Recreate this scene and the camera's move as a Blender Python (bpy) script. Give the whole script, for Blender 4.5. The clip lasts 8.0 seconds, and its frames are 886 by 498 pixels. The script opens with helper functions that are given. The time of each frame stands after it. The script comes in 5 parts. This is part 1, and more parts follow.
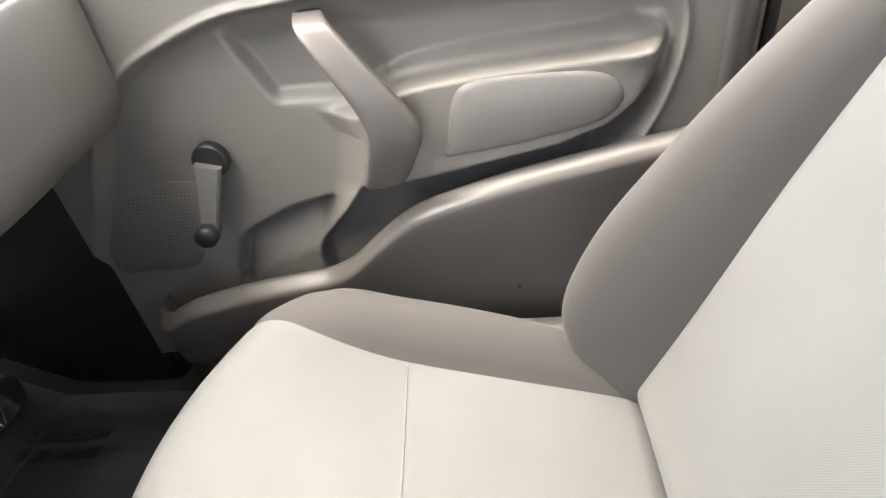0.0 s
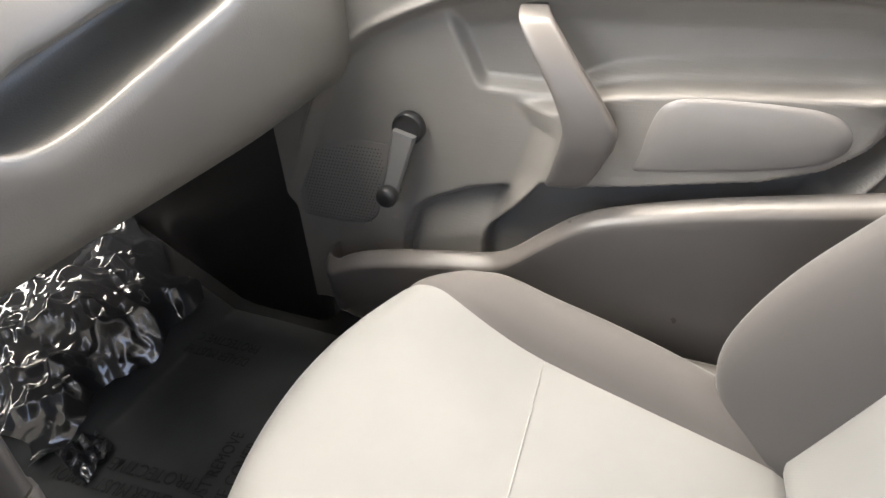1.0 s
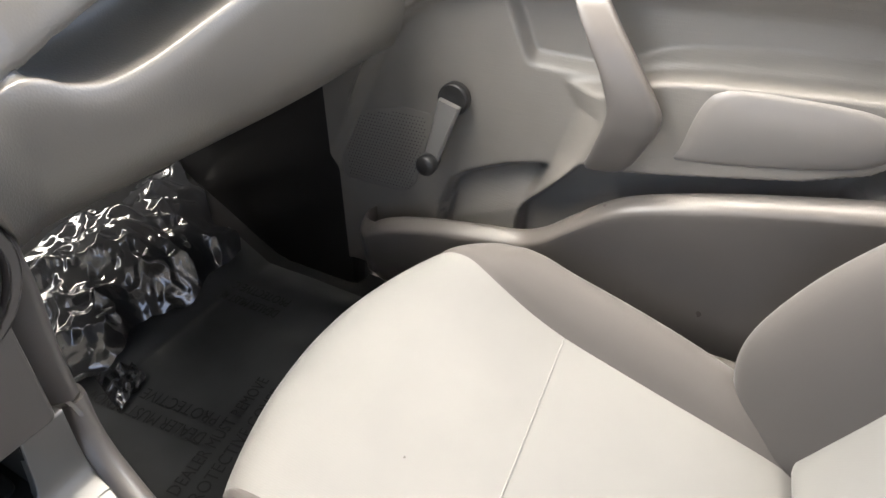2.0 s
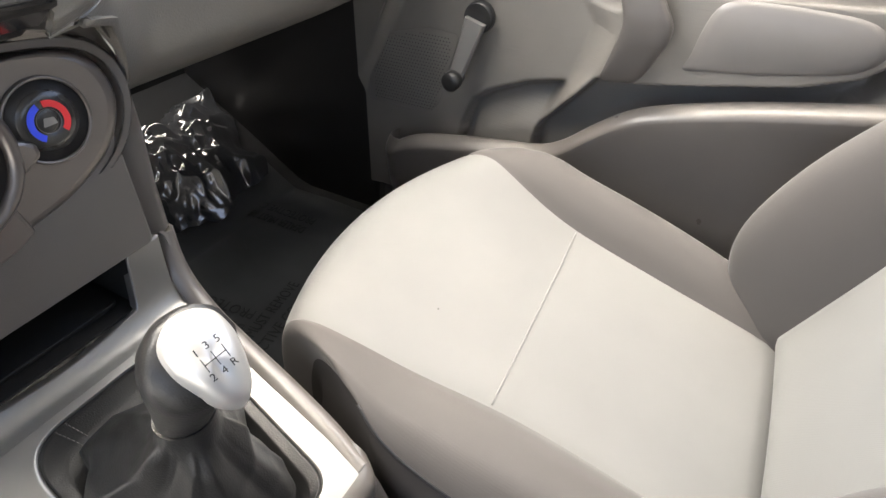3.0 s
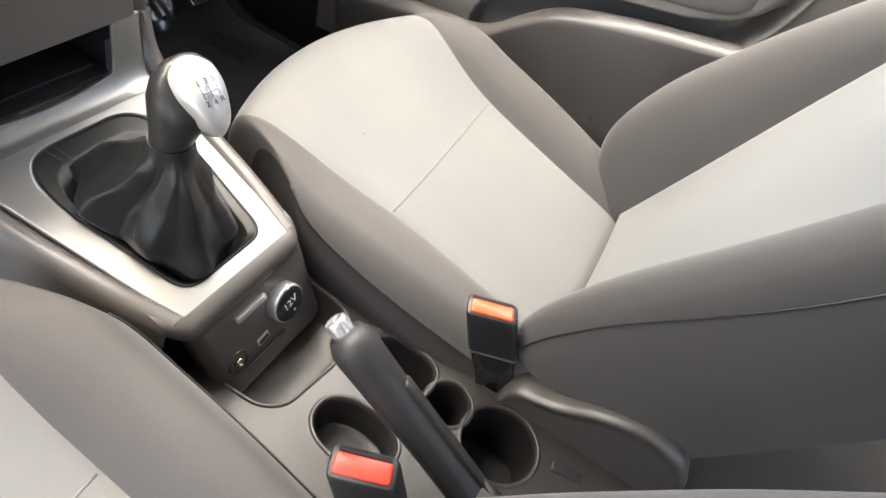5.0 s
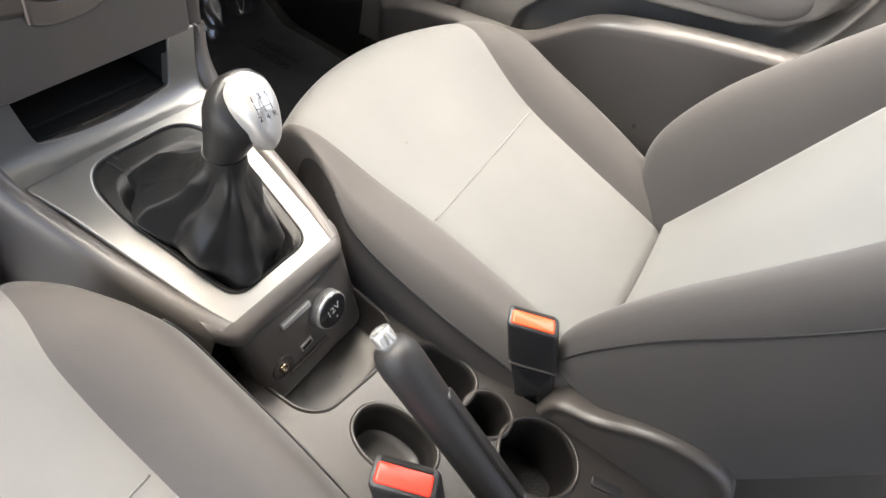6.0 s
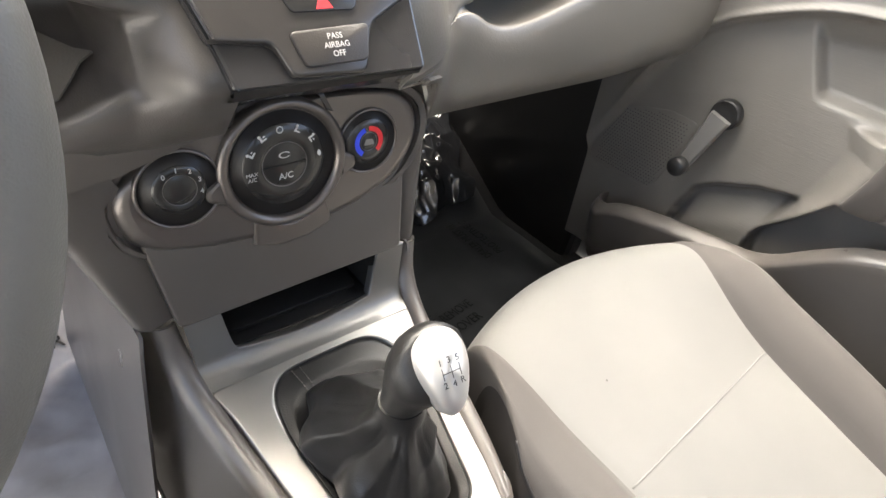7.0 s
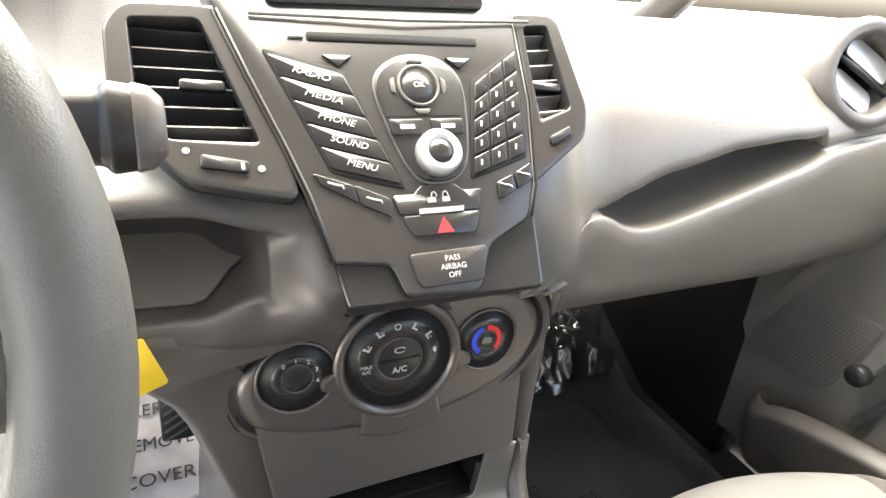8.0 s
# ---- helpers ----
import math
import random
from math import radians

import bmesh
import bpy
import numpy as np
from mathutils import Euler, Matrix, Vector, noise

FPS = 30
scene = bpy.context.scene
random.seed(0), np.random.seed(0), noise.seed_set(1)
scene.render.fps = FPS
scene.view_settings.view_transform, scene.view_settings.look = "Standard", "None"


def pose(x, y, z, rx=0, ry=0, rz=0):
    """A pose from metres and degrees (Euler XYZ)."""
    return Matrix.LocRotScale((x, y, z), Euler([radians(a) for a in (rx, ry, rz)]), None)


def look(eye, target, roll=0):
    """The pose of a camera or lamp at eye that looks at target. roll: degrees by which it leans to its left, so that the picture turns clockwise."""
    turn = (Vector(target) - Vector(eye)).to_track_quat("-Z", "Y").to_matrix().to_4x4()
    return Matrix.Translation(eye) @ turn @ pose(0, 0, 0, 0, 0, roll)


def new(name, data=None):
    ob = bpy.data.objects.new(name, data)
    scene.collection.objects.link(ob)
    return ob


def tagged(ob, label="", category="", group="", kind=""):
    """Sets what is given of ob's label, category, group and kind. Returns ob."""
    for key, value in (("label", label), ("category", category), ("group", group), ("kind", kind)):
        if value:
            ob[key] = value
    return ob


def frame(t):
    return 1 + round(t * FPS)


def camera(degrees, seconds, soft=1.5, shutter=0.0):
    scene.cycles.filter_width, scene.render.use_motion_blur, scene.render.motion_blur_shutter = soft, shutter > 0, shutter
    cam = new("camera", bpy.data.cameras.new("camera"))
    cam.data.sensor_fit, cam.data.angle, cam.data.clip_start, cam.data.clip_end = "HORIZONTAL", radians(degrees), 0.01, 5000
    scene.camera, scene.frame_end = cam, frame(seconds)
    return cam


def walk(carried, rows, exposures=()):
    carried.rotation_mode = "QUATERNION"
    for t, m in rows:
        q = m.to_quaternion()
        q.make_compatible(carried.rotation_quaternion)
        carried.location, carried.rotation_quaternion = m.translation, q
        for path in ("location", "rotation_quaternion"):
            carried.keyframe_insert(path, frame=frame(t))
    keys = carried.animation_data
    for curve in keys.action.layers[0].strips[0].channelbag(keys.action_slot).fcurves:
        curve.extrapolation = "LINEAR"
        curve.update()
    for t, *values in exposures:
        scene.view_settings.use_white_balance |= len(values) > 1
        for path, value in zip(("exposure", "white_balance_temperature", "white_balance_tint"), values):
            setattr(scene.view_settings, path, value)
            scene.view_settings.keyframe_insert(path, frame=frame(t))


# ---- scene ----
cam = camera(75.5, 8.0)
PATH = [
    (0, (0.06, -0.004, 0.79), (1.66, 0.213, -0.39), -8.2),
    (0.5, (0.035, 0.021, 0.796), (1.608, 0.515, -0.337), -6.4),
    (1, (0.028, 0.025, 0.78), (1.549, 0.699, -0.329), -3.2),
    (2.3, (-0.019, 0.013, 0.773), (1.402, 0.776, -0.409), -0.0),
    (2.5, (-0.049, 0.009, 0.766), (1.36, 0.774, -0.43), -0.3),
    (3, (-0.115, -0.01, 0.736), (1.28, 0.72, -0.497), 1.6),
    (3.5, (-0.164, -0.028, 0.747), (1.236, 0.595, -0.539), 6.4),
    (4, (-0.206, -0.06, 0.772), (1.196, 0.44, -0.564), 12.6),
    (4.5, (-0.239, -0.082, 0.783), (1.126, 0.311, -0.626), 18.1),
    (4.7, (-0.247, -0.084, 0.779), (1.108, 0.263, -0.651), 20.3),
    (5.8, (-0.268, -0.089, 0.794), (0.995, 0.254, -0.719), 20.7),
    (6, (-0.256, -0.075, 0.787), (1.016, 0.351, -0.696), 18.8),
    (6.5, (-0.214, -0.014, 0.779), (1.03, 0.746, -0.589), 13.8),
    (7, (-0.178, 0.01, 0.791), (0.915, 1.185, -0.402), 8.0),
    (7.5, (-0.15, 0.027, 0.81), (0.775, 1.5, -0.177), 5.5),
    (8, (-0.139, 0.033, 0.834), (0.617, 1.687, 0.001), 4.4),
]
walk(cam, [(t, look(eye, target, roll)) for t, eye, target, roll in PATH], [(0.0, 3.6, 6700, 5), (6.0, 3.6, 6750, 5), (6.7, 3.55, 6800, 5), (7.4, 3.9, 6950, 4), (8.0, 3.9, 6950, 3)])

# ---- light ----
world = bpy.data.worlds.new("sky")
scene.world = world
world.use_nodes = True
wn = world.node_tree.nodes
sky = wn.new("ShaderNodeTexSky")
sky.sky_type = "NISHITA"
sky.sun_disc = False
sky.sun_elevation = radians(72)
sky.sun_rotation = radians(11)
sky.air_density = 0.6
sky.dust_density = 6.0
wn["Background"].inputs["Strength"].default_value = 0.11
world.node_tree.links.new(sky.outputs["Color"], wn["Background"].inputs["Color"])

sun = new("sun", bpy.data.lights.new("sun", "SUN"))
sun.data.energy = 2.0
sun.data.angle = radians(105)
sun.data.color = (1.0, 0.96, 0.9)
sun.matrix_world = look((0.10, 0.50, 1.6), (0.0, 0.0, 0.0))


# ---- materials ----
def material(name, base, rough, metal=0.0, grain=0.0, grain_size=900.0, mottle=0.06, coat=0.0, sheen=0.0, weave=False, alpha=1.0, spec=0.5):
    """A procedural surface: fine grain in relief, broad uneven tone and wear."""
    m = bpy.data.materials.new(name)
    m.use_nodes = True
    nt = m.node_tree
    p = nt.nodes["Principled BSDF"]
    tc = nt.nodes.new("ShaderNodeTexCoord")
    broad = nt.nodes.new("ShaderNodeTexNoise")
    broad.inputs["Scale"].default_value = 9.0
    broad.inputs["Detail"].default_value = 5.0
    nt.links.new(tc.outputs["Object"], broad.inputs["Vector"])
    ramp = nt.nodes.new("ShaderNodeMapRange")
    ramp.inputs["From Min"].default_value, ramp.inputs["From Max"].default_value = 0.3, 0.7
    ramp.inputs["To Min"].default_value, ramp.inputs["To Max"].default_value = 1 - mottle, 1 + mottle
    nt.links.new(broad.outputs["Fac"], ramp.inputs["Value"])
    mul = nt.nodes.new("ShaderNodeVectorMath")
    mul.operation = "SCALE"
    mul.inputs[0].default_value = base
    nt.links.new(ramp.outputs["Result"], mul.inputs["Scale"])
    nt.links.new(mul.outputs["Vector"], p.inputs["Base Color"])
    rr = nt.nodes.new("ShaderNodeMapRange")
    rr.inputs["From Min"].default_value, rr.inputs["From Max"].default_value = 0.3, 0.7
    rr.inputs["To Min"].default_value, rr.inputs["To Max"].default_value = rough * 0.88, min(1.0, rough * 1.12)
    nt.links.new(broad.outputs["Fac"], rr.inputs["Value"])
    nt.links.new(rr.outputs["Result"], p.inputs["Roughness"])
    p.inputs["Metallic"].default_value = metal
    p.inputs["Coat Weight"].default_value = coat
    p.inputs["Sheen Weight"].default_value = sheen
    p.inputs["Sheen Roughness"].default_value = 0.4
    p.inputs["Specular IOR Level"].default_value = spec
    p.inputs["Alpha"].default_value = alpha
    if grain > 0:
        bump = nt.nodes.new("ShaderNodeBump")
        bump.inputs["Strength"].default_value = grain
        bump.inputs["Distance"].default_value = 0.0006
        if weave:
            fine = nt.nodes.new("ShaderNodeTexWave")
            fine.bands_direction = "DIAGONAL"
            fine.inputs["Scale"].default_value = grain_size * 0.35
            fine.inputs["Distortion"].default_value = 1.5
            fine.inputs["Detail"].default_value = 2.0
        else:
            fine = nt.nodes.new("ShaderNodeTexVoronoi")
            fine.inputs["Scale"].default_value = grain_size
        nt.links.new(tc.outputs["Object"], fine.inputs["Vector"])
        out = fine.outputs["Fac"] if weave else fine.outputs["Distance"]
        nt.links.new(out, bump.inputs["Height"])
        nt.links.new(bump.outputs["Normal"], p.inputs["Normal"])
    return m


TRIM = material("charcoal_grained_plastic", (0.165, 0.153, 0.146), 0.42, grain=0.35, grain_size=700)
# Same plastic as TRIM_UP, darkened: the driver side's dimmer light is in the colour.
TRIM_SHADED = material("shaded_dash_plastic", (0.078, 0.071, 0.066), 0.32, grain=0.15, grain_size=900, spec=0.6)
# Dark plastic; inside the cup wells it also carries their painted shade.
WELL = material("dark_plastic_and_well_shade", (0.014, 0.013, 0.013), 0.42, grain=0.1, grain_size=900)
GRIP = material("grained_grip_rubber", (0.022, 0.021, 0.021), 0.46, grain=0.22, grain_size=750)
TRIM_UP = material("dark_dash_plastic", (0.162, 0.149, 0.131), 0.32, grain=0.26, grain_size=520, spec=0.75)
PADM = material("armrest_vinyl", (0.185, 0.172, 0.163), 0.33, grain=0.2, grain_size=1100)
SMOOTH = material("smooth_charcoal_plastic", (0.122, 0.111, 0.103), 0.31, grain=0.12, grain_size=1300)
BLACK = material("black_plastic", (0.022, 0.022, 0.023), 0.38, grain=0.15, grain_size=1200)
GLOSS = material("gloss_black_plastic", (0.02, 0.02, 0.022), 0.16, coat=0.3)
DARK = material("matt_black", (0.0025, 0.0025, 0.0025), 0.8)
CARPET = material("black_carpet", (0.008, 0.008, 0.009), 0.95, grain=1.0, grain_size=500, mottle=0.3)
LIGHTFAB = material("pale_grey_cloth", (0.156, 0.155, 0.150), 0.9, grain=0.12, grain_size=900, weave=True, sheen=0.15, mottle=0.075)
DARKFAB = material("grey_cloth", (0.076, 0.070, 0.067), 0.92, grain=0.12, grain_size=1000, weave=True, sheen=0.2, mottle=0.05)
SILVER = material("silver_paint", (0.265, 0.26, 0.254), 0.40, metal=0.75, mottle=0.03)
SATIN = material("satin_nickel", (0.62, 0.61, 0.59), 0.33, metal=0.6, mottle=0.02)
BRASS = material("worn_brass", (0.62, 0.50, 0.34), 0.25, metal=1.0, mottle=0.05)
COLUMN = material("brown_charcoal_plastic", (0.085, 0.077, 0.071), 0.31, grain=0.15, grain_size=1300)
BRIGHT = material("bright_aluminium", (0.80, 0.80, 0.80), 0.22, metal=0.85, mottle=0.01)
CHROME = material("chrome", (0.85, 0.85, 0.85), 0.08, metal=1.0, mottle=0.01)
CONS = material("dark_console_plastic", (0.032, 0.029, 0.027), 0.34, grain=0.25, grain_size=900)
# Bolster cloth again, darkened: shade under the bolster is put into the colour.
SHADED_CLOTH = material("shaded_grey_cloth", (0.034, 0.031, 0.030), 0.9, grain=0.1, weave=True)
LEATHER = material("black_leather", (0.015, 0.0148, 0.0148), 0.38, grain=0.25, grain_size=800)
RADIO = material("anthracite_radio_paint", (0.075, 0.071, 0.069), 0.24, metal=0.55, mottle=0.02)
BUTTON = material("dark_button_plastic", (0.022, 0.0215, 0.021), 0.24, mottle=0.03, coat=0.3)
BEZEL = material("bronze_grey_paint", (0.165, 0.150, 0.141), 0.30, metal=0.7, mottle=0.03)
INK = material("white_ink", (0.55, 0.55, 0.54), 0.5, mottle=0.01)
DARKINK = material("black_ink", (0.008, 0.008, 0.009), 0.5, mottle=0.01)
RED = material("red_ink", (0.75, 0.03, 0.04), 0.4, mottle=0.02)
BLUE = material("blue_ink", (0.03, 0.07, 0.75), 0.4, mottle=0.02)
ORANGE = material("orange_button_plastic", (0.80, 0.085, 0.022), 0.35, mottle=0.03)
ORANGERED = material("red_button_plastic", (0.76, 0.040, 0.022), 0.35, mottle=0.03)
YELLOW = material("yellow_tag", (0.8, 0.55, 0.03), 0.5)
FILM = material("black_glossy_film", (0.03, 0.031, 0.034), 0.15, coat=1.0, mottle=0.2, spec=1.0)
MATFILM = material("dull_black_film", (0.036, 0.038, 0.040), 0.34, grain=0.1, grain_size=60, mottle=0.25)
CLEARFILM = material("milky_floor_film", (0.34, 0.325, 0.335), 0.16, mottle=0.3, coat=1.0)
HEADLINER = material("pale_headliner", (0.55, 0.53, 0.5), 0.95, grain=0.4, grain_size=600)


def ribbed(m, rise, across):
    """Adds fine uneven horizontal ribs to a moulded surface."""
    nt = m.node_tree
    tc = nt.nodes.new("ShaderNodeTexCoord")
    mp = nt.nodes.new("ShaderNodeMapping")
    mp.inputs["Scale"].default_value = (across, across, rise)
    nz = nt.nodes.new("ShaderNodeTexNoise")
    nz.inputs["Scale"].default_value = 1.0
    nz.inputs["Detail"].default_value = 1.0
    bp = nt.nodes.new("ShaderNodeBump")
    bp.inputs["Strength"].default_value = 0.32
    bp.inputs["Distance"].default_value = 0.0011
    nt.links.new(tc.outputs["Object"], mp.inputs["Vector"])
    nt.links.new(mp.outputs["Vector"], nz.inputs["Vector"])
    nt.links.new(nz.outputs["Fac"], bp.inputs["Height"])
    old = nt.nodes["Bump"]
    nt.links.new(bp.outputs["Normal"], old.inputs["Normal"])
    return m


DOORTRIM = ribbed(material("ribbed_door_plastic", (0.210, 0.194, 0.176), 0.36, grain=0.3, grain_size=700), 420.0, 22.0)


# ---- builders ----
def V(*a):
    return Vector(a)


def thing(name, at, label, category, group="", kind=""):
    ob = new(name)
    ob.empty_display_size = 0.05
    ob.location = at
    return tagged(ob, label, category, group, kind)


def part(name, bm, mat, parent=None, label="", smooth=True, solid=0.0, bevel=0.0, core=None):
    """Links a bmesh, given in world places, as one mesh under a thing or part."""
    bmesh.ops.recalc_face_normals(bm, faces=bm.faces)
    if core is not None and sum((f.calc_center_median() - core).dot(f.normal) for f in bm.faces) < 0:
        bmesh.ops.reverse_faces(bm, faces=bm.faces)
    me = bpy.data.meshes.new(name)
    if smooth:
        for f in bm.faces:
            f.smooth = True
        if solid:  # crisp rims on sheets that get a thickness
            for e in bm.edges:
                e.smooth = not e.is_boundary
    bm.to_mesh(me)
    bm.free()
    me.materials.append(mat)
    ob = new(name, me)
    if parent is not None:
        ob.parent = parent
        ob.matrix_parent_inverse = Matrix.Translation(-parent.location)
    if solid:
        mod = ob.modifiers.new("thickness", "SOLIDIFY")
        mod.thickness, mod.offset = solid, -1
    if bevel:
        mod = ob.modifiers.new("edges", "BEVEL")
        mod.width, mod.segments, mod.limit_method, mod.angle_limit = bevel, 2, "ANGLE", radians(40)
    if label:
        tagged(ob, label)
    return ob


def setting(name, bm, mat, label, category, smooth=True, solid=0.0, bevel=0.0):
    ob = part(name, bm, mat, None, label, smooth, solid, bevel)
    return tagged(ob, label, category, "", "structure")


def catmull(pts, n=8, closed=False):
    """A smooth line through the points."""
    pts = [Vector(p) for p in pts]
    out, k = [], len(pts)
    for i in range(k if closed else k - 1):
        a, b = pts[i], pts[(i + 1) % k]
        p = pts[i - 1] if (closed or i > 0) else a * 2 - b
        q = pts[(i + 2) % k] if (closed or i + 2 < k) else b * 2 - a
        for j in range(n):
            t = j / n
            out.append(0.5 * (2 * a + (b - p) * t + (2 * p - 5 * a + 4 * b - q) * t * t + (3 * a - p - 3 * b + q) * t ** 3))
    if not closed:
        out.append(pts[-1])
    return out


def smooth(a, b, x):
    t = min(1.0, max(0.0, (x - a) / (b - a)))
    return t * t * (3 - 2 * t)


def lerp(table, x):
    """Reads a small table of (x, y) rows, straight between them."""
    if x <= table[0][0]:
        return table[0][1]
    for (x0, y0), (x1, y1) in zip(table, table[1:]):
        if x <= x1:
            return y0 + (y1 - y0) * (x - x0) / (x1 - x0)
    return table[-1][1]


def glide(table, x):
    """Reads a small table of (x, y) rows, smoothly between them."""
    if x <= table[0][0]:
        return table[0][1]
    if x >= table[-1][0]:
        return table[-1][1]
    n = len(table)
    slope = []
    for i in range(n):
        a, b = table[max(i - 1, 0)], table[min(i + 1, n - 1)]
        slope.append((b[1] - a[1]) / (b[0] - a[0]))
    for i in range(n - 1):
        (x0, y0), (x1, y1) = table[i], table[i + 1]
        if x <= x1:
            h = x1 - x0
            t = (x - x0) / h
            return y0 * (2 * t ** 3 - 3 * t * t + 1) + h * slope[i] * (t ** 3 - 2 * t * t + t) + y1 * (3 * t * t - 2 * t ** 3) + h * slope[i + 1] * (t ** 3 - t * t)


def loft(rings, closed=False, caps=False, bm=None):
    """Skins rings of points; closed rings are tubes."""
    bm = bm or bmesh.new()
    rows = [[bm.verts.new(p) for p in ring] for ring in rings]
    n = len(rows[0])
    for a, b in zip(rows, rows[1:]):
        for i in range(n if closed else n - 1):
            j = (i + 1) % n
            bm.faces.new((a[i], a[j], b[j], b[i]))
    if caps:
        bm.faces.new(rows[0][::-1])
        bm.faces.new(rows[-1])
    return bm


def sheet(f, us, vs, bm=None):
    return loft([[f(u, v) for u in us] for v in vs], bm=bm)


def span(a, b, n):
    return [a + (b - a) * i / (n - 1) for i in range(n)]


def tube(pts, radius, n=10, bm=None, flat=1.0, side=None):
    """A round or flattened bar along a line; radius may be a function of 0..1."""
    pts = [Vector(p) for p in pts]
    rings = []
    for i, p in enumerate(pts):
        d = (pts[min(i + 1, len(pts) - 1)] - pts[max(i - 1, 0)]).normalized()
        ref = Vector(side) if side else (Vector((0, 0, 1)) if abs(d.z) < 0.9 else Vector((1, 0, 0)))
        a = (ref - d * ref.dot(d)).normalized()
        b = d.cross(a)
        r = radius(i / max(1, len(pts) - 1)) if callable(radius) else radius
        rings.append([p + a * (r * math.cos(2 * math.pi * k / n)) + b * (r * flat * math.sin(2 * math.pi * k / n)) for k in range(n)])
    return loft(rings, True, True, bm)


def round_poly(pts, r, n=4):
    """A polygon with rounded corners."""
    pts = [Vector(p) for p in pts]
    out = []
    for i, p in enumerate(pts):
        a, b = pts[i - 1], pts[(i + 1) % len(pts)]
        da, db = (a - p), (b - p)
        ra, rb = min(r, da.length * 0.45), min(r, db.length * 0.45)
        s, e = p + da.normalized() * ra, p + db.normalized() * rb
        for j in range(n + 1):
            t = j / n
            out.append(s * (1 - t) ** 2 + p * (2 * t * (1 - t)) + e * t * t)
    return out


def prism(pts, h0, h1, m, bev=0.001, bm=None):
    """A plate of any outline with chamfered upper edge; m carries (u, w, h) to the world."""
    bm = bm or bmesh.new()
    pts = [Vector(p) for p in pts]
    n = len(pts)
    c = sum(pts, Vector((0, 0))) / n
    inner = []
    for p in pts:
        d = c - p
        inner.append(p + d.normalized() * min(bev * 1.3, d.length * 0.5))
    rings = [[m @ V(p.x, p.y, h0) for p in pts], [m @ V(p.x, p.y, h1 - bev) for p in pts],
             [m @ V((p.x * 0.7 + q.x * 0.3), (p.y * 0.7 + q.y * 0.3), h1 - bev * 0.3) for p, q in zip(pts, inner)], [m @ V(q.x, q.y, h1) for q in inner]]
    return loft(rings, True, True, bm)


def lathe(profile, m, n=32, bm=None, caps=True):
    """Turns a profile of (radius, height) round the local z axis of m."""
    return loft([[m @ V(r * math.cos(2 * math.pi * k / n), r * math.sin(2 * math.pi * k / n), h) for k in range(n)] for r, h in profile], True, caps, bm)


def star(poly, c, n):
    """Samples an outline at even angles round c."""
    poly = [Vector(p) for p in poly]
    out = []
    for k in range(n):
        a = 2 * math.pi * k / n
        d = Vector((math.cos(a), math.sin(a)))
        best = 0.0
        for i, p in enumerate(poly):
            q = poly[(i + 1) % len(poly)]
            e = q - p
            den = d.x * e.y - d.y * e.x
            if abs(den) < 1e-12:
                continue
            w = p - c
            t = (w.x * e.y - w.y * e.x) / den
            s = (w.x * d.y - w.y * d.x) / den
            if t > 0 and -1e-6 <= s <= 1 + 1e-6:
                best = max(best, t)
        out.append(c + d * best)
    return out


def ring_plate(outer, inner, c, h0, h1, m, n=96, bev=0.0015, f=None):
    """A plate with a hole; f(u, w) lifts its surface."""
    f = f or (lambda u, w: 0.0)
    c = Vector(c)
    o, i = star(outer, c, n), star(inner, c, n)

    def ring(pts, h):
        return [m @ V(p.x, p.y, h + f(p.x, p.y)) for p in pts]

    def mix(t):
        return [p * (1 - t) + q * t for p, q in zip(o, i)]
    rows = [ring(o, h0), ring(o, h1 - bev), ring([p + (c - p).normalized() * bev for p in o], h1)]
    rows += [ring(mix(t), h1) for t in (0.15, 0.3, 0.45, 0.6, 0.75, 0.9)]
    rows += [ring([p - (c - p).normalized() * bev for p in i], h1), ring(i, h1 - bev), ring(i, h0)]
    return loft(rows, True)


def frame_of(origin, ex, ey):
    """The matrix with local x along ex and local y near ey at origin."""
    ex, ey = Vector(ex).normalized(), Vector(ey)
    ez = ex.cross(ey).normalized()
    ey = ez.cross(ex)
    m = Matrix((ex, ey, ez)).transposed().to_4x4()
    m.translation = origin
    return m


def block(x0, x1, y0, y1, z0, z1, bm=None):
    bm = bm or bmesh.new()
    v = [bm.verts.new((x, y, z)) for z in (z0, z1) for y in (y0, y1) for x in (x0, x1)]
    for f in ((0, 2, 3, 1), (4, 5, 7, 6), (0, 1, 5, 4), (1, 3, 7, 5), (3, 2, 6, 7), (2, 0, 4, 6)):
        bm.faces.new([v[i] for i in f])
    return bm


def lettering(name, text, size, m, mat, parent, width=None, depth=0.0002, shear=0.0):
    """Words in the built-in font, centred at m, as a mesh of their own."""
    cu = bpy.data.curves.new(name, "FONT")
    cu.body, cu.size, cu.align_x, cu.align_y, cu.extrude, cu.shear = text, size, "CENTER", "CENTER", depth, shear
    cu.resolution_u = 3
    tmp = bpy.data.objects.new(name, cu)
    scene.collection.objects.link(tmp)
    me = bpy.data.meshes.new_from_object(tmp.evaluated_get(bpy.context.evaluated_depsgraph_get()))
    bpy.data.objects.remove(tmp)
    bpy.data.curves.remove(cu)
    bm = bmesh.new()
    bm.from_mesh(me)
    bpy.data.meshes.remove(me)
    if width:
        xs = [v.co.x for v in bm.verts]
        k = width / (max(xs) - min(xs))
        for v in bm.verts:
            v.co.x *= k
    bm.transform(m)
    return part(name, bm, mat, parent, "", False)

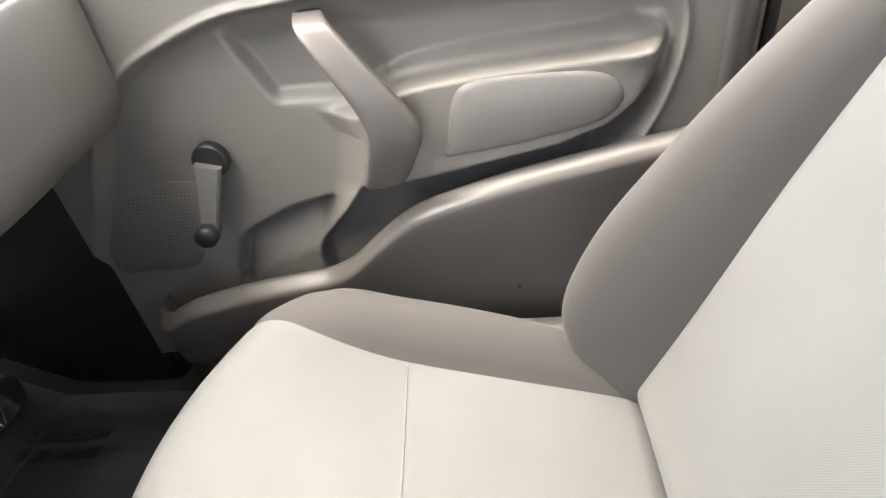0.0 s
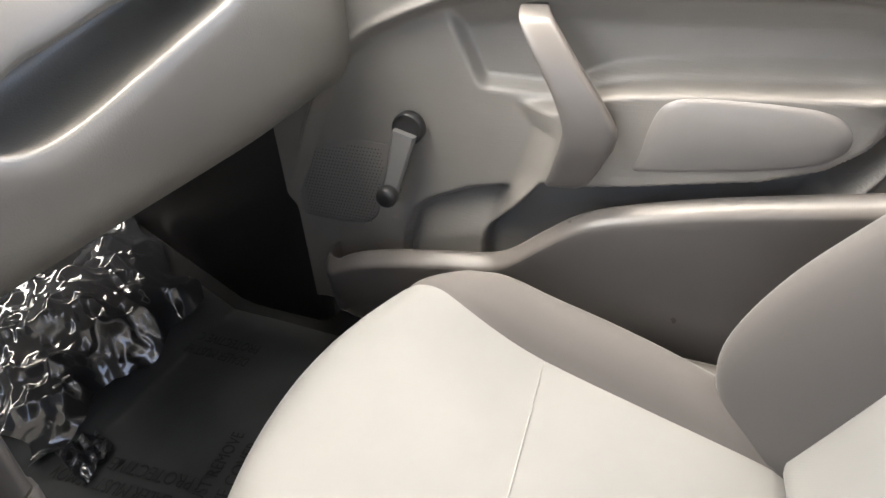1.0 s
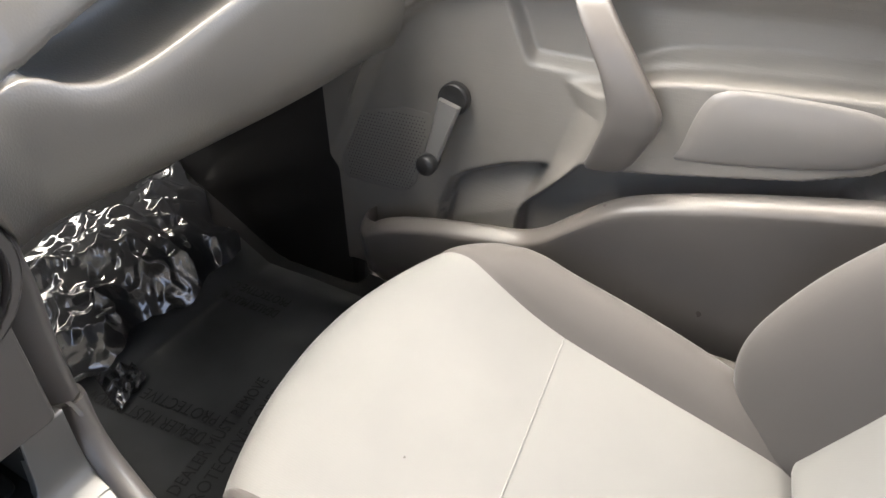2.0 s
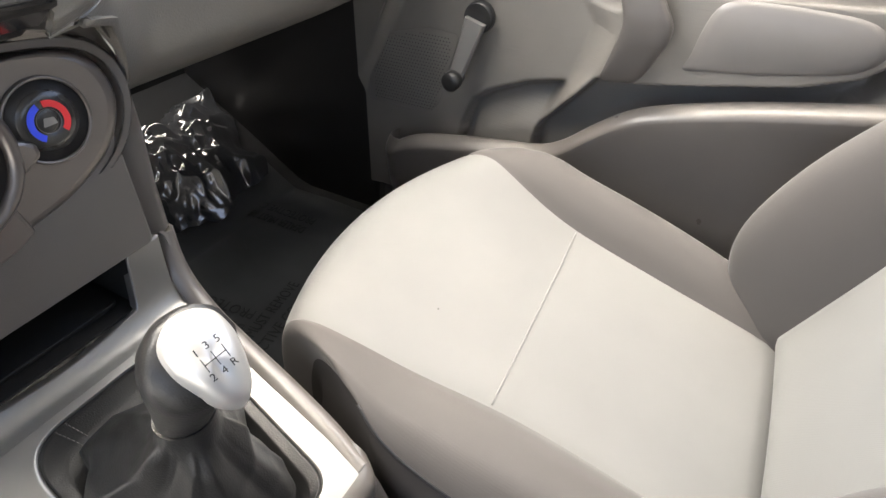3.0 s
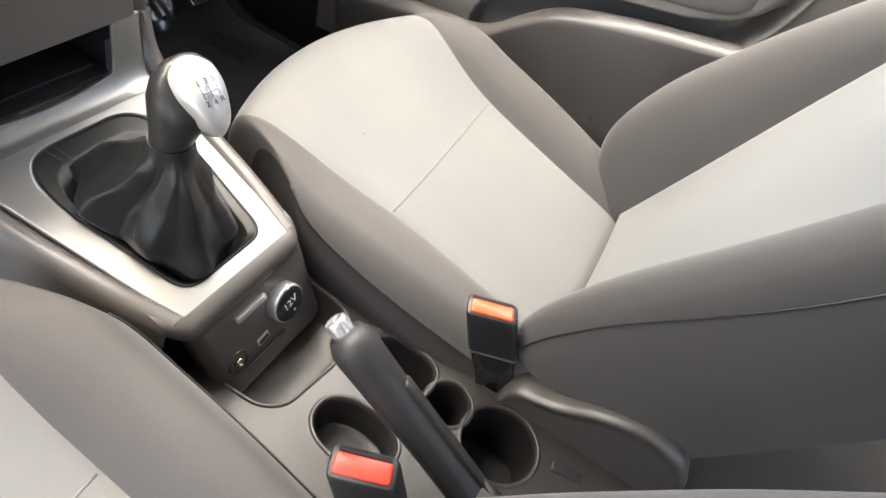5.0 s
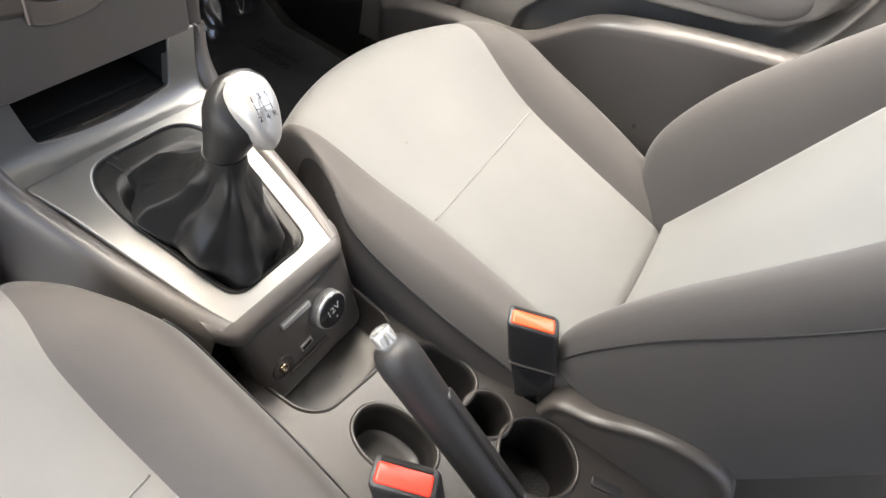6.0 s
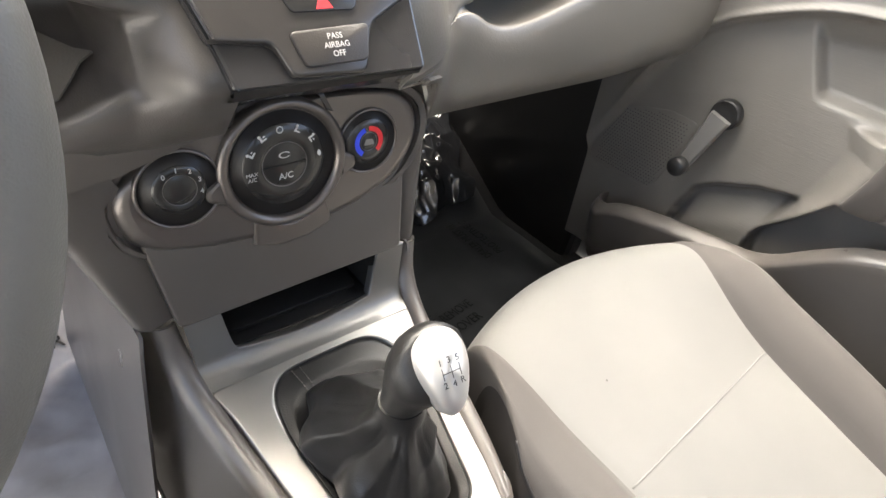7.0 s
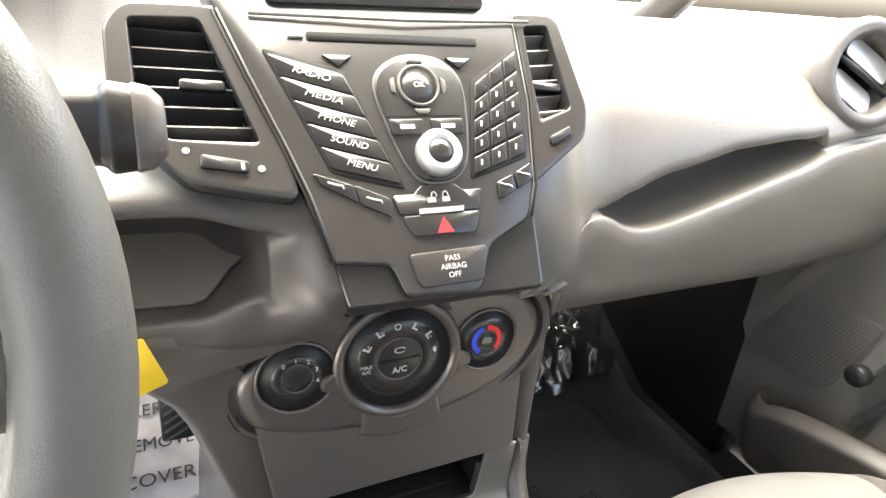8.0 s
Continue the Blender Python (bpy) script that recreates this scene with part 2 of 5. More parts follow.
# ---- the cabin ----
# x to the car's right, y ahead, z up; the tunnel's middle is x = 0.
def floor_height(x, y):
    tunnel = 0.10 * (1 - smooth(0.09, 0.15, abs(x)))
    toe = 0.62 * max(0.0, y - 0.80) if y < 1.2 else 0.25
    return 0.03 + tunnel + toe + 0.002 * noise.noise(V(x * 9, y * 9, 0))


setting("floor", sheet(lambda u, v: V(u, v, floor_height(u, v)), span(-0.74, 0.78, 60), span(-1.5, 1.15, 80)), CARPET, "black carpeted car floor rising to the toe board", "floor")
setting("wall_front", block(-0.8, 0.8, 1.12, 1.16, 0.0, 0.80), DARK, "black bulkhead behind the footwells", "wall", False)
setting("wall_rear", block(-0.8, 0.8, -1.54, -1.5, 0.0, 0.75), TRIM, "grey trim behind the rear seats", "wall", False)
setting("ceiling", sheet(lambda u, v: V(u, v, 1.19 - 0.10 * u * u - 0.06 * (v + 0.6) ** 2), span(-0.6, 0.6, 16), span(-1.45, 0.36, 20)), HEADLINER, "pale fabric headliner", "ceiling", True, 0.02)
for k, sx in enumerate((-1, 1)):
    pil = tube([(sx * 0.72, 1.05, 0.77), (sx * 0.66, 0.74, 0.97), (sx * 0.59, 0.36, 1.12)], 0.035, 10)
    setting("pillar_a_" + str(k + 1), pil, TRIM, "grey windscreen pillar trim", "pillar")
    pil = tube([(sx * 0.76, -0.42, 0.05), (sx * 0.74, -0.42, 0.55), (sx * 0.60, -0.46, 1.15)], 0.06, 10)
    setting("pillar_b_" + str(k + 1), pil, TRIM, "grey centre pillar trim", "pillar")
    setting("wall_side_" + str(k + 1), block(sx * 0.79, sx * 0.83, -1.5, 1.16 if sx > 0 else -0.42, 0.0, 0.70), TRIM, "grey trimmed body side", "wall", False)
    side = [(0.60, 0.0), (0.585, 0.16), (0.585, 0.30), (0.59, 0.42), (0.60, 0.52), (0.62, 0.60), (0.65, 0.78), (1.14, 0.78), (1.14, 0.0)]
    if sx < 0:
        side = [(y + 0.18 if y < 0.75 else y, z) for y, z in side]
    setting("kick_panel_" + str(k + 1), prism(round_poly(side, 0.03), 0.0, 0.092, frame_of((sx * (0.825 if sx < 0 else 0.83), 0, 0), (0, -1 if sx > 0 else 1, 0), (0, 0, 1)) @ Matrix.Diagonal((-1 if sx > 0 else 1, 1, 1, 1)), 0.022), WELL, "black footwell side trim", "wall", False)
setting("sill_driver", block(-0.83, -0.70, -0.42, 0.62, 0.0, 0.115), SMOOTH, "grey plastic sill of the open driver's doorway", "sill", False, 0.0, 0.008)
setting("sill", block(0.652, 0.681, -0.6, 0.02, 0.05, 0.20), SMOOTH, "grey plastic door sill trim", "sill", False, 0.0, 0.008)
setting("ground", sheet(lambda u, v: V(u, v, -0.3), [-400, -40, -4, 0, 4, 40, 400], [-400, -40, -4, 0, 4, 40, 400]), material("asphalt", (0.33, 0.325, 0.315), 0.9, grain=0.5, grain_size=60, mottle=0.2), "light asphalt outside the car", "ground")

# ---- passenger door ----
door = thing("passenger_door", (0.74, 0.15, 0.12), "charcoal plastic front door card with crank window and map pocket", "car door")
RIM = catmull([(0.62, 0.28), (0.565, 0.40), (0.515, 0.50), (0.479, 0.556), (0.44, 0.588), (0.395, 0.612), (0.304, 0.643), (0.22, 0.652), (0.15, 0.655), (0.0, 0.655), (-0.13, 0.653), (-0.190, 0.632), (-0.206, 0.58), (-0.192, 0.51), (-0.165, 0.452), (-0.14, 0.40), (-0.14, 0.10), (0.62, 0.10)], 6, True)


def rim_distance(y, z):
    """Signed distance to the pressed panel's outline, positive inside."""
    inside, best = False, 9.0
    n = len(RIM)
    for i in range(n):
        ay, az = RIM[i][0], RIM[i][1]
        by, bz = RIM[(i + 1) % n][0], RIM[(i + 1) % n][1]
        if (az > z) != (bz > z) and y < (by - ay) * (z - az) / (bz - az) + ay:
            inside = not inside
        ey, ez = by - ay, bz - az
        t = max(0.0, min(1.0, ((y - ay) * ey + (z - az) * ez) / (ey * ey + ez * ez + 1e-12)))
        best = min(best, math.hypot(y - ay - t * ey, z - az - t * ez))
    return best if inside else -best


LEDGE = [(-0.20, 0.592), (-0.16, 0.576), (-0.05, 0.569), (0.045, 0.563), (0.10, 0.556), (0.13, 0.545), (0.16, 0.531), (0.19, 0.528), (0.25, 0.530), (0.30, 0.532)]
LEDGE = [(p.x, p.y) for p in catmull([V(a, b) for a, b in LEDGE], 5)]
REST_FOOT = [(-0.20, 0.540), (-0.165, 0.506), (-0.135, 0.481), (-0.077, 0.459), (0.056, 0.433), (0.115, 0.423), (0.176, 0.420), (0.215, 0.372), (0.262, 0.316), (0.270, 0.30), (0.28, 0.1)]
ARCH = [(0.20, 0.399), (0.236, 0.395), (0.292, 0.381), (0.356, 0.353), (0.383, 0.334), (0.405, 0.28), (0.42, 0.1)]


def door_x(y, z):
    d = rim_distance(y, z)
    x = 0.735
    # raised surround with a bead along its inner edge
    x -= 0.020 * (1 - smooth(-0.010, 0.008, d))
    x -= 0.012 * math.exp(-((d + 0.006) / 0.0055) ** 2) * smooth(0.40, 0.46, z)
    # arm rest block: a ledge on top, a slanting front face, an overhanging foot
    front = lerp([(0.30, 0.262), (0.33, 0.254), (0.42, 0.222), (0.49, 0.204), (0.53, 0.235)], z)
    corner = lerp([(0.30, 0.262), (0.323, 0.254), (0.426, 0.175), (0.487, 0.157), (0.53, 0.157)], z)
    rest = smooth(0.0, 0.011, lerp(LEDGE, y) - z) * (1 - smooth(corner - 0.004, max(front, corner + 0.008), y)) * smooth(0.0, 0.03, d)
    x -= 0.034 * rest * smooth(0.30, 0.40, z)
    # hollow under the arm rest and behind the pocket
    foot = smooth(-0.006, 0.009, lerp(REST_FOOT, y) - z) * (1 - smooth(0.262, 0.280, y))
    x += (0.034 * rest * smooth(0.30, 0.40, z) + 0.035 * smooth(0.0, 0.02, d)) * foot
    # shallow scoop below an arch, ahead of the arm rest's slanting face
    drop = lerp(ARCH, y) - z
    x += 0.030 * smooth(-0.006, 0.012, drop) * (1 - 0.85 * smooth(0.010, 0.085, drop)) * smooth(-0.012, 0.014, y - front)
    # upper field set back, its front crease leaning forward
    crease = 0.262 + 0.47 * (z - 0.518)
    x += 0.020 * smooth(0.0, 0.022, z - lerp(LEDGE, y)) * smooth(-0.006, 0.010, crease - y) * smooth(0.0, 0.04, d)
    # rounded shoulder where the ledge runs out to the surround
    x -= 0.012 * math.exp(-((y + 0.165) / 0.022) ** 2 - ((z - 0.573) / 0.016) ** 2)
    return x


panel = sheet(lambda y, z: V(door_x(y, z), y, z), span(-0.26, 0.61, 270), span(0.10, 0.74, 200))
part("panel", panel, DOORTRIM, door, "", True)
part("top_rail", loft([[V(0.700, y, 0.735), V(0.704, y, 0.752), V(0.72, y, 0.76), V(0.76, y, 0.755), V(0.77, y, 0.70), V(0.72, y, 0.70)] for y in span(-0.26, 0.66, 12)], True, True), TRIM_UP, door)
part("end_flange", loft([[V(0.71, -0.255, z), V(0.705, -0.262, z), V(0.71, -0.275, z), V(0.74, -0.30, z), V(0.77, -0.31, z)] for z in span(0.12, 0.74, 8)]), SMOOTH, door, "", True, 0.004)
part("weather_seal", tube([(0.752, -0.318, z) for z in span(0.1, 0.76, 12)], 0.008, 8), BLACK, door, "black rubber weather seal")

# map pocket: rolled lip, outer wall and inner wall
LIP = [(-0.27, 0.482), (-0.13, 0.455), (-0.02, 0.432), (0.08, 0.404), (0.125, 0.384), (0.17, 0.350), (0.21, 0.317), (0.245, 0.302), (0.30, 0.297), (0.375, 0.291), (0.44, 0.282), (0.475, 0.270), (0.505, 0.250)]
LIPX = [(-0.27, 0.684), (0.0, 0.684), (0.22, 0.680), (0.36, 0.663), (0.45, 0.648), (0.505, 0.640)]


def pocket_ring(y):
    z, x = glide(LIP, y), glide(LIPX, y)
    return [V(x + 0.055, y, 0.135), V(x + 0.032, y, 0.16), V(x + 0.026, y, z - 0.05), V(x + 0.0235, y, z - 0.006), V(x + 0.022, y, z - 0.0012), V(x + 0.0195, y, z), V(x + 0.015, y, z - 0.0004), V(x + 0.012, y, z - 0.0014), V(x + 0.004, y, z - 0.0058), V(x - 0.003, y, z - 0.0105),
            V(x - 0.0058, y, z - 0.0150), V(x - 0.0062, y, z - 0.0195), V(x - 0.0035, y, z - 0.032), V(x + 0.001, y, z - 0.060), V(x + 0.010, y, z - 0.10), V(x + 0.020, y, 0.5 * z + 0.03), V(x + 0.035, y, 0.13), V(x + 0.05, y, 0.112), V(x + 0.08, y, 0.105)]


rings = [pocket_ring(y) for y in span(-0.27, 0.490, 110)]
for k in range(1, 7):  # front end folds round to the panel
    a = radians(15 * k)
    base = pocket_ring(0.490)
    rings.append([V(p.x + (0.735 - p.x) * (1 - math.cos(a)), p.y + 0.045 * math.sin(a), p.z - 0.02 * (1 - math.cos(a))) for p in base])
part("map_pocket", loft(rings), SMOOTH, door, "smooth charcoal map pocket with rolled lip")

# speaker grille
GR = frame_of((0.7365, 0.0, 0.0), (0, -1, 0), (0, 0, 1))
grille = part("speaker_grille", prism(round_poly([(-0.60, 0.285), (-0.478, 0.287), (-0.452, 0.305), (-0.414, 0.437), (-0.47, 0.440), (-0.60, 0.405)], 0.012), 0.0, 0.0030, GR, 0.002), DOORTRIM, door, "finely perforated speaker grille")
dots = bmesh.new()
for i in range(26):
    for j in range(24):
        y, z = -0.585 + 0.006 * i + 0.003 * (j % 2), 0.295 + 0.006 * j
        if y < -0.456 + 0.28 * (z - 0.31) and z < 0.430 and z < 0.428 + 0.25 * (y + 0.49):
            lathe([(0.0010, 0.0031), (0.0007, 0.0034)], GR @ pose(y, z, 0), 5, dots)
tagged(part("perforation", dots, DARK, grille), kind="stuff")

# arm rest pad
PADS = catmull([(0.063, 0.461), (0.058, 0.480), (0.052, 0.515), (0.043, 0.540), (0.028, 0.551), (0.0, 0.555), (-0.06, 0.555), (-0.110, 0.552), (-0.136, 0.543), (-0.149, 0.526), (-0.146, 0.508), (-0.125, 0.492), (-0.084, 0.481), (-0.016, 0.469), (0.04, 0.462)], 5, True)


def pad_mesh(k, h, low=0.0):
    c = Vector((-0.05, 0.512))
    rows = []
    for f, g in ((1.0, -0.010), (1.0, low), (0.985, h * 0.55), (0.95, h * 0.85), (0.88, h), (0.75, h), (0.6, h), (0.45, h), (0.3, h), (0.15, h), (0.04, h)):
        rows.append([V(0.7045 - g - 0.0055 * (1 - f ** 4) * max(0.0, 1 - ((c.y + (p.y - c.y) * f - 0.514) / 0.045) ** 2), c.x + (p.x - c.x) * f * k, c.y + (p.y - c.y) * f * k) for p in PADS])
    return loft(rows, True, True)


part("armrest_pad", pad_mesh(1.0, 0.0075, 0.0035), PADM, door, "padded vinyl armrest insert with fine seam")
part("armrest_groove", pad_mesh(1.020, 0.0040), BLACK, door)

# pull handle: a flat bar that widens to a knee and turns back into the arm rest
GRIPS = [(0.706, 0.211, 0.646, 0.181, 0.646), (0.690, 0.209, 0.640, 0.175, 0.641), (0.676, 0.203, 0.629, 0.166, 0.632), (0.662, 0.183, 0.599, 0.143, 0.604), (0.655, 0.161, 0.564, 0.115, 0.568), (0.654, 0.150, 0.538, 0.094, 0.537),
         (0.655, 0.1455, 0.518, 0.0845, 0.517), (0.659, 0.148, 0.500, 0.086, 0.498), (0.666, 0.154, 0.479, 0.093, 0.481), (0.677, 0.163, 0.450, 0.107, 0.450), (0.684, 0.168, 0.436, 0.116, 0.436), (0.689, 0.168, 0.429, 0.124, 0.429)]
fronts = catmull([V(g[0], g[1], g[2]) for g in GRIPS], 5)
backs = catmull([V(g[0], g[3], g[4]) for g in GRIPS], 5)
rings = []
for i, (fa, fb) in enumerate(zip(fronts, backs)):
    t = i / (len(fronts) - 1)
    c, across = (fa + fb) / 2, (fb - fa) / 2
    deep = lerp([(0, 0.012), (0.3, 0.022), (0.55, 0.030), (1, 0.034)], t)
    ring = []
    for k in range(48):
        ang = 2 * math.pi * k / 48
        ca, sa = math.cos(ang), math.sin(ang)
        sup = (abs(ca) ** 5 + abs(sa) ** 5) ** (-1 / 5)
        # the outer face is slightly hollowed towards its front edge
        ring.append(c + across * (ca * sup) + V(1, 0, 0) * (deep * 0.5 * (1 - sa * sup) + 0.004 * ca * (1 if sa > 0 else 0)))
    rings.append(ring)
part("pull_handle", loft(rings, True, True), SMOOTH, door, "broad kneed pull handle")
# window crank
crank = part("window_crank", lathe([(0.024, 0.0), (0.024, 0.012), (0.0225, 0.016), (0.021, 0.016), (0.020, 0.0145), (0.006, 0.0150)], frame_of((0.730, 0.374, 0.474), (0, 1, 0), (0, 0, -1)) @ pose(0, 0, 0.004), 36), BLACK, door, "black round crank hub")
arm = bmesh.new()
A, B = V(0.705, 0.374, 0.472), V(0.692, 0.398, 0.384)
rings = []
for t in span(0, 1, 6):
    p = A.lerp(B, t)
    w = 0.0175 - 0.006 * t
    c = (B - A).normalized().cross(V(1, 0, 0)).normalized()
    o = V(-1, 0, 0)
    rings.append([p + c * w - o * 0.005, p + c * w + o * 0.003, p + c * (w - 0.003) + o * 0.006, p - c * (w - 0.003) + o * 0.006, p - c * w + o * 0.003, p - c * w - o * 0.005])
part("crank_arm", loft(rings, True, True, arm), material("grey_crank_plastic", (0.16, 0.155, 0.15), 0.34), crank, "mid grey crank arm", False)
part("crank_knob", lathe([(0.011, -0.006), (0.0115, 0.008), (0.0155, 0.012), (0.0158, 0.026), (0.013, 0.030), (0.004, 0.031)], frame_of((0.698, 0.398, 0.381), (0, 1, 0), (0, 0, -1)), 28), BLACK, crank, "black round crank knob")

# ---- seats ----
def build_seat(SX, DY, DZ, RECLINE, FAR, label):
    """A front seat; FAR is the side whose bolster stands prouder."""
    PROFILE = catmull([V(-0.21, 0.160), V(-0.175, 0.178), V(-0.150, 0.199), V(-0.12, 0.211), V(0.0, 0.240), (0.107, 0.270), (0.20, 0.305), (0.27, 0.331), (0.320, 0.341), (0.355, 0.326), (0.374, 0.280), (0.376, 0.20), (0.365, 0.11)], 7)
    WFAR = [(-0.21, 0.147), (-0.1, 0.154), (0.012, 0.160), (0.124, 0.163), (0.2, 0.164), (0.26, 0.167), (0.31, 0.176), (0.36, 0.182)]
    WNEAR = [(-0.21, 0.148), (0.0, 0.144), (0.107, 0.154), (0.2, 0.177), (0.30, 0.196), (0.36, 0.198)]
    WO = [(-0.21, 0.232), (-0.05, 0.250), (0.1, 0.260), (0.22, 0.255), (0.30, 0.240), (0.345, 0.222), (0.37, 0.21)]
    CFAR = [(-0.21, 0.030), (-0.1, 0.038), (0.0, 0.047), (0.1, 0.047), (0.18, 0.038), (0.25, 0.020), (0.30, 0.005), (0.36, 0.0)]
    CNEAR = [(-0.21, 0.034), (-0.1, 0.036), (0.0, 0.036), (0.1, 0.026), (0.22, 0.006), (0.30, 0.0), (0.36, 0.0)]


    def cushion_point(q, i):
        """q: -2 to 2 across (beyond 1: bolster); i: row along the profile."""
        y, z = PROFILE[i][0], PROFILE[i][1]
        down = 0.340 - z if y > 0.31 else 0.0
        s = 1 if q >= 0 else -1
        far = s == FAR
        wi, wo, cr = glide(WFAR if far else WNEAR, y), glide(WO, y), glide(CFAR if far else CNEAR, y)
        a = abs(q)
        fw = smooth(0.12, 0.33, y)
        if a <= 1:
            x = a * wi
            zz = z + 0.006 * a * a - 0.0016 * math.exp(-((1 - a) * wi / 0.004) ** 2)
            zz -= 0.0004 * math.exp(-((y - 0.118) / 0.0030) ** 2)
            yy = y - fw * 0.050 * a * a
        else:
            r = a - 1
            d = wo - wi
            px = glide([(0, 0.0), (0.12, 0.18), (0.25, 0.42), (0.4, 0.70), (0.52, 0.90), (0.64, 1.0), (0.8, 0.93), (1.0, 0.72)], r)
            pz = glide([(0, 0.0), (0.12, 0.55), (0.25, 0.95), (0.4, 0.9), (0.52, 0.35), (0.64, -0.6), (0.8, -2.6), (1.0, -6.0)], r)
            side = lerp([(0.4, 0.0), (0.52, -0.010), (0.64, -0.034), (0.8, -0.080), (1.0, -0.15)], r)
            x = wi + px * d
            zz = z + 0.006 + cr * (pz if pz > 0 else 0.0) + side - 0.0016 * math.exp(-(r / 0.05) ** 2)
            zz += (min(zz, z) - zz) * smooth(0.0, 0.09, down)
            zz = max(zz, 0.085)
            yy = y - fw * (0.050 + 0.055 * px * px)
        # the cross seam runs a little further back beside the console
        skew = -0.009 * (1 - max(-1.0, min(1.0, q * FAR))) * math.exp(-((y - 0.118) / 0.07) ** 2)
        return V(SX + s * x, yy + skew, zz)


    def cushion_patch(qs, rows):
        return loft([[cushion_point(q, i) for q in qs] for i in rows])


    seat = thing("front_seat", (SX, 0.0, 0.05), label, "car seat", "front seats")
    NROW = len(PROFILE)
    SEAM = min(range(NROW), key=lambda i: abs(PROFILE[i][0] - 0.118))
    part("cushion_front_panel", cushion_patch(span(-1, 1, 41), range(SEAM, NROW)), LIGHTFAB, seat, "pale grey cloth thigh panel with faint stains", True, 0.012, 0.0, V(SX, 0.05, 0.15))
    part("cushion_rear_panel", cushion_patch(span(-1, 1, 41), range(0, SEAM + 1)), LIGHTFAB, seat, "pale grey cloth seat panel", True, 0.012, 0.0, V(SX, 0.05, 0.15))
    for s in (-1, 1):
        part("cushion_bolster", cushion_patch([s * (1 + r / 30) for r in range(0, 17)], range(0, NROW)), DARKFAB, seat, "dark grey cloth cushion bolster", True, 0.008, 0.0, V(SX, 0.05, 0.15))
        # Lower cushion side in the darker cloth, which paints in its shade.
        part("shaded_cushion_side", cushion_patch([s * (1 + r / 30) for r in range(16, 31)], range(0, NROW)), SHADED_CLOTH, seat, "cushion side below the bolster, shade put into its cloth colour", True, 0.008, 0.0, V(SX, 0.05, 0.15))
        pipe = [cushion_point(s * 1.53333, i) + V(s * 0.0008, 0, 0.0008) for i in range(8, 50)]
        part("piping", tube(pipe, 0.0011, 6), BLACK, seat)
    part("seam", tube([cushion_point(q, SEAM) + V(0, 0, -0.0001) for q in span(-0.98, 0.98, 40)], 0.0012, 8), LIGHTFAB, seat, "thin pale cross seam")
    part("cushion_core", block(SX - 0.22, SX + 0.22, -0.22, 0.30, 0.09, 0.17), BLACK, seat, "", False)
    for s in (-1, 1):
        part("seat_rail", block(SX + s * 0.19 - 0.02, SX + s * 0.19 + 0.02, -0.32, 0.30, 0.03, 0.07), CHROME, seat, "", False, 0, 0.004)
        part("rail_mount", block(SX + s * 0.19 - 0.012, SX + s * 0.19 + 0.012, -0.26, 0.22, 0.07, 0.10), BLACK, seat, "", False, 0, 0.004)

    BU, BN = V(0, -math.sin(RECLINE), math.cos(RECLINE)), V(0, math.cos(RECLINE), math.sin(RECLINE))
    BO = V(SX, -0.139, 0.200)
    BWI = [(0.0, 0.150), (0.15, 0.152), (0.35, 0.160), (0.6, 0.150)]
    BWO = [(0.0, 0.215), (0.06, 0.230), (0.2, 0.242), (0.4, 0.246), (0.55, 0.225), (0.62, 0.20)]
    BPRO = [(0.0, 0.030), (0.03, 0.055), (0.07, 0.073), (0.12, 0.080), (0.2, 0.077), (0.28, 0.064), (0.38, 0.045), (0.5, 0.02), (0.62, 0.0)]


    def back_point(q, s):
        a, sg = abs(q), (1 if q >= 0 else -1)
        wi, wo, pro = glide(BWI, s), glide(BWO, s), glide(BPRO, s)
        top = smooth(0.54, 0.63, s)
        if a <= 1:
            x = a * wi
            n = 0.004 * a * a - 0.030 * (1 - smooth(-0.005, 0.030, s)) - 0.05 * top - 0.0035 * math.exp(-((1 - a) * wi / 0.004) ** 2)
        else:
            r, d = a - 1, wo - wi
            px = glide([(0, 0.0), (0.12, 0.20), (0.25, 0.45), (0.38, 0.72), (0.5, 0.93), (0.6, 1.02), (0.8, 1.03), (1.0, 0.90)], r)
            pn = glide([(0, 0.0), (0.12, 0.50), (0.25, 0.92), (0.38, 1.0), (0.5, 0.62), (0.6, 0.0), (0.8, 0.0), (1.0, 0.0)], r)
            dep = lerp([(0.38, 0.0), (0.5, -0.002), (0.6, -0.020), (0.8, -0.080), (1.0, -0.14)], r)
            x = wi + px * d
            n = 0.004 + pro * pn * (1.4 if sg == FAR else 0.9) + dep - 0.05 * top - 0.0035 * math.exp(-(r / 0.05) ** 2)
        return BO + V(sg * x, 0, 0) + BU * s + BN * n


    ss = span(0.0, 0.63, 64)
    part("backrest_panel", loft([[back_point(q, s) for q in span(-1, 1, 41)] for s in ss]), LIGHTFAB, seat, "pale grey cloth backrest insert", True, 0.012, 0.0, BO + BU * 0.3 - BN * 0.08)
    for s in (-1, 1):
        bol = []
        for t in span(-0.06, 1.0, 66):
            row = []
            for r in span(0, 1, 31):
                # the flank ends higher towards the back
                lift_ = glide([(0.0, 0.0), (0.2, 0.006), (0.35, 0.030), (0.5, 0.058), (0.6, 0.068), (0.8, 0.100), (1.0, 0.143)], r)
                h = lift_ + (0.63 - lift_) * max(t, 0.0)
                p = back_point(s * (1 + r), h)
                if t < 0:
                    p += BU * (t * 0.5) + V(-s * 0.5, 0, 0) * (t * t * 6) - BN * (t * t * 5)
                row.append(p)
            bol.append(row)
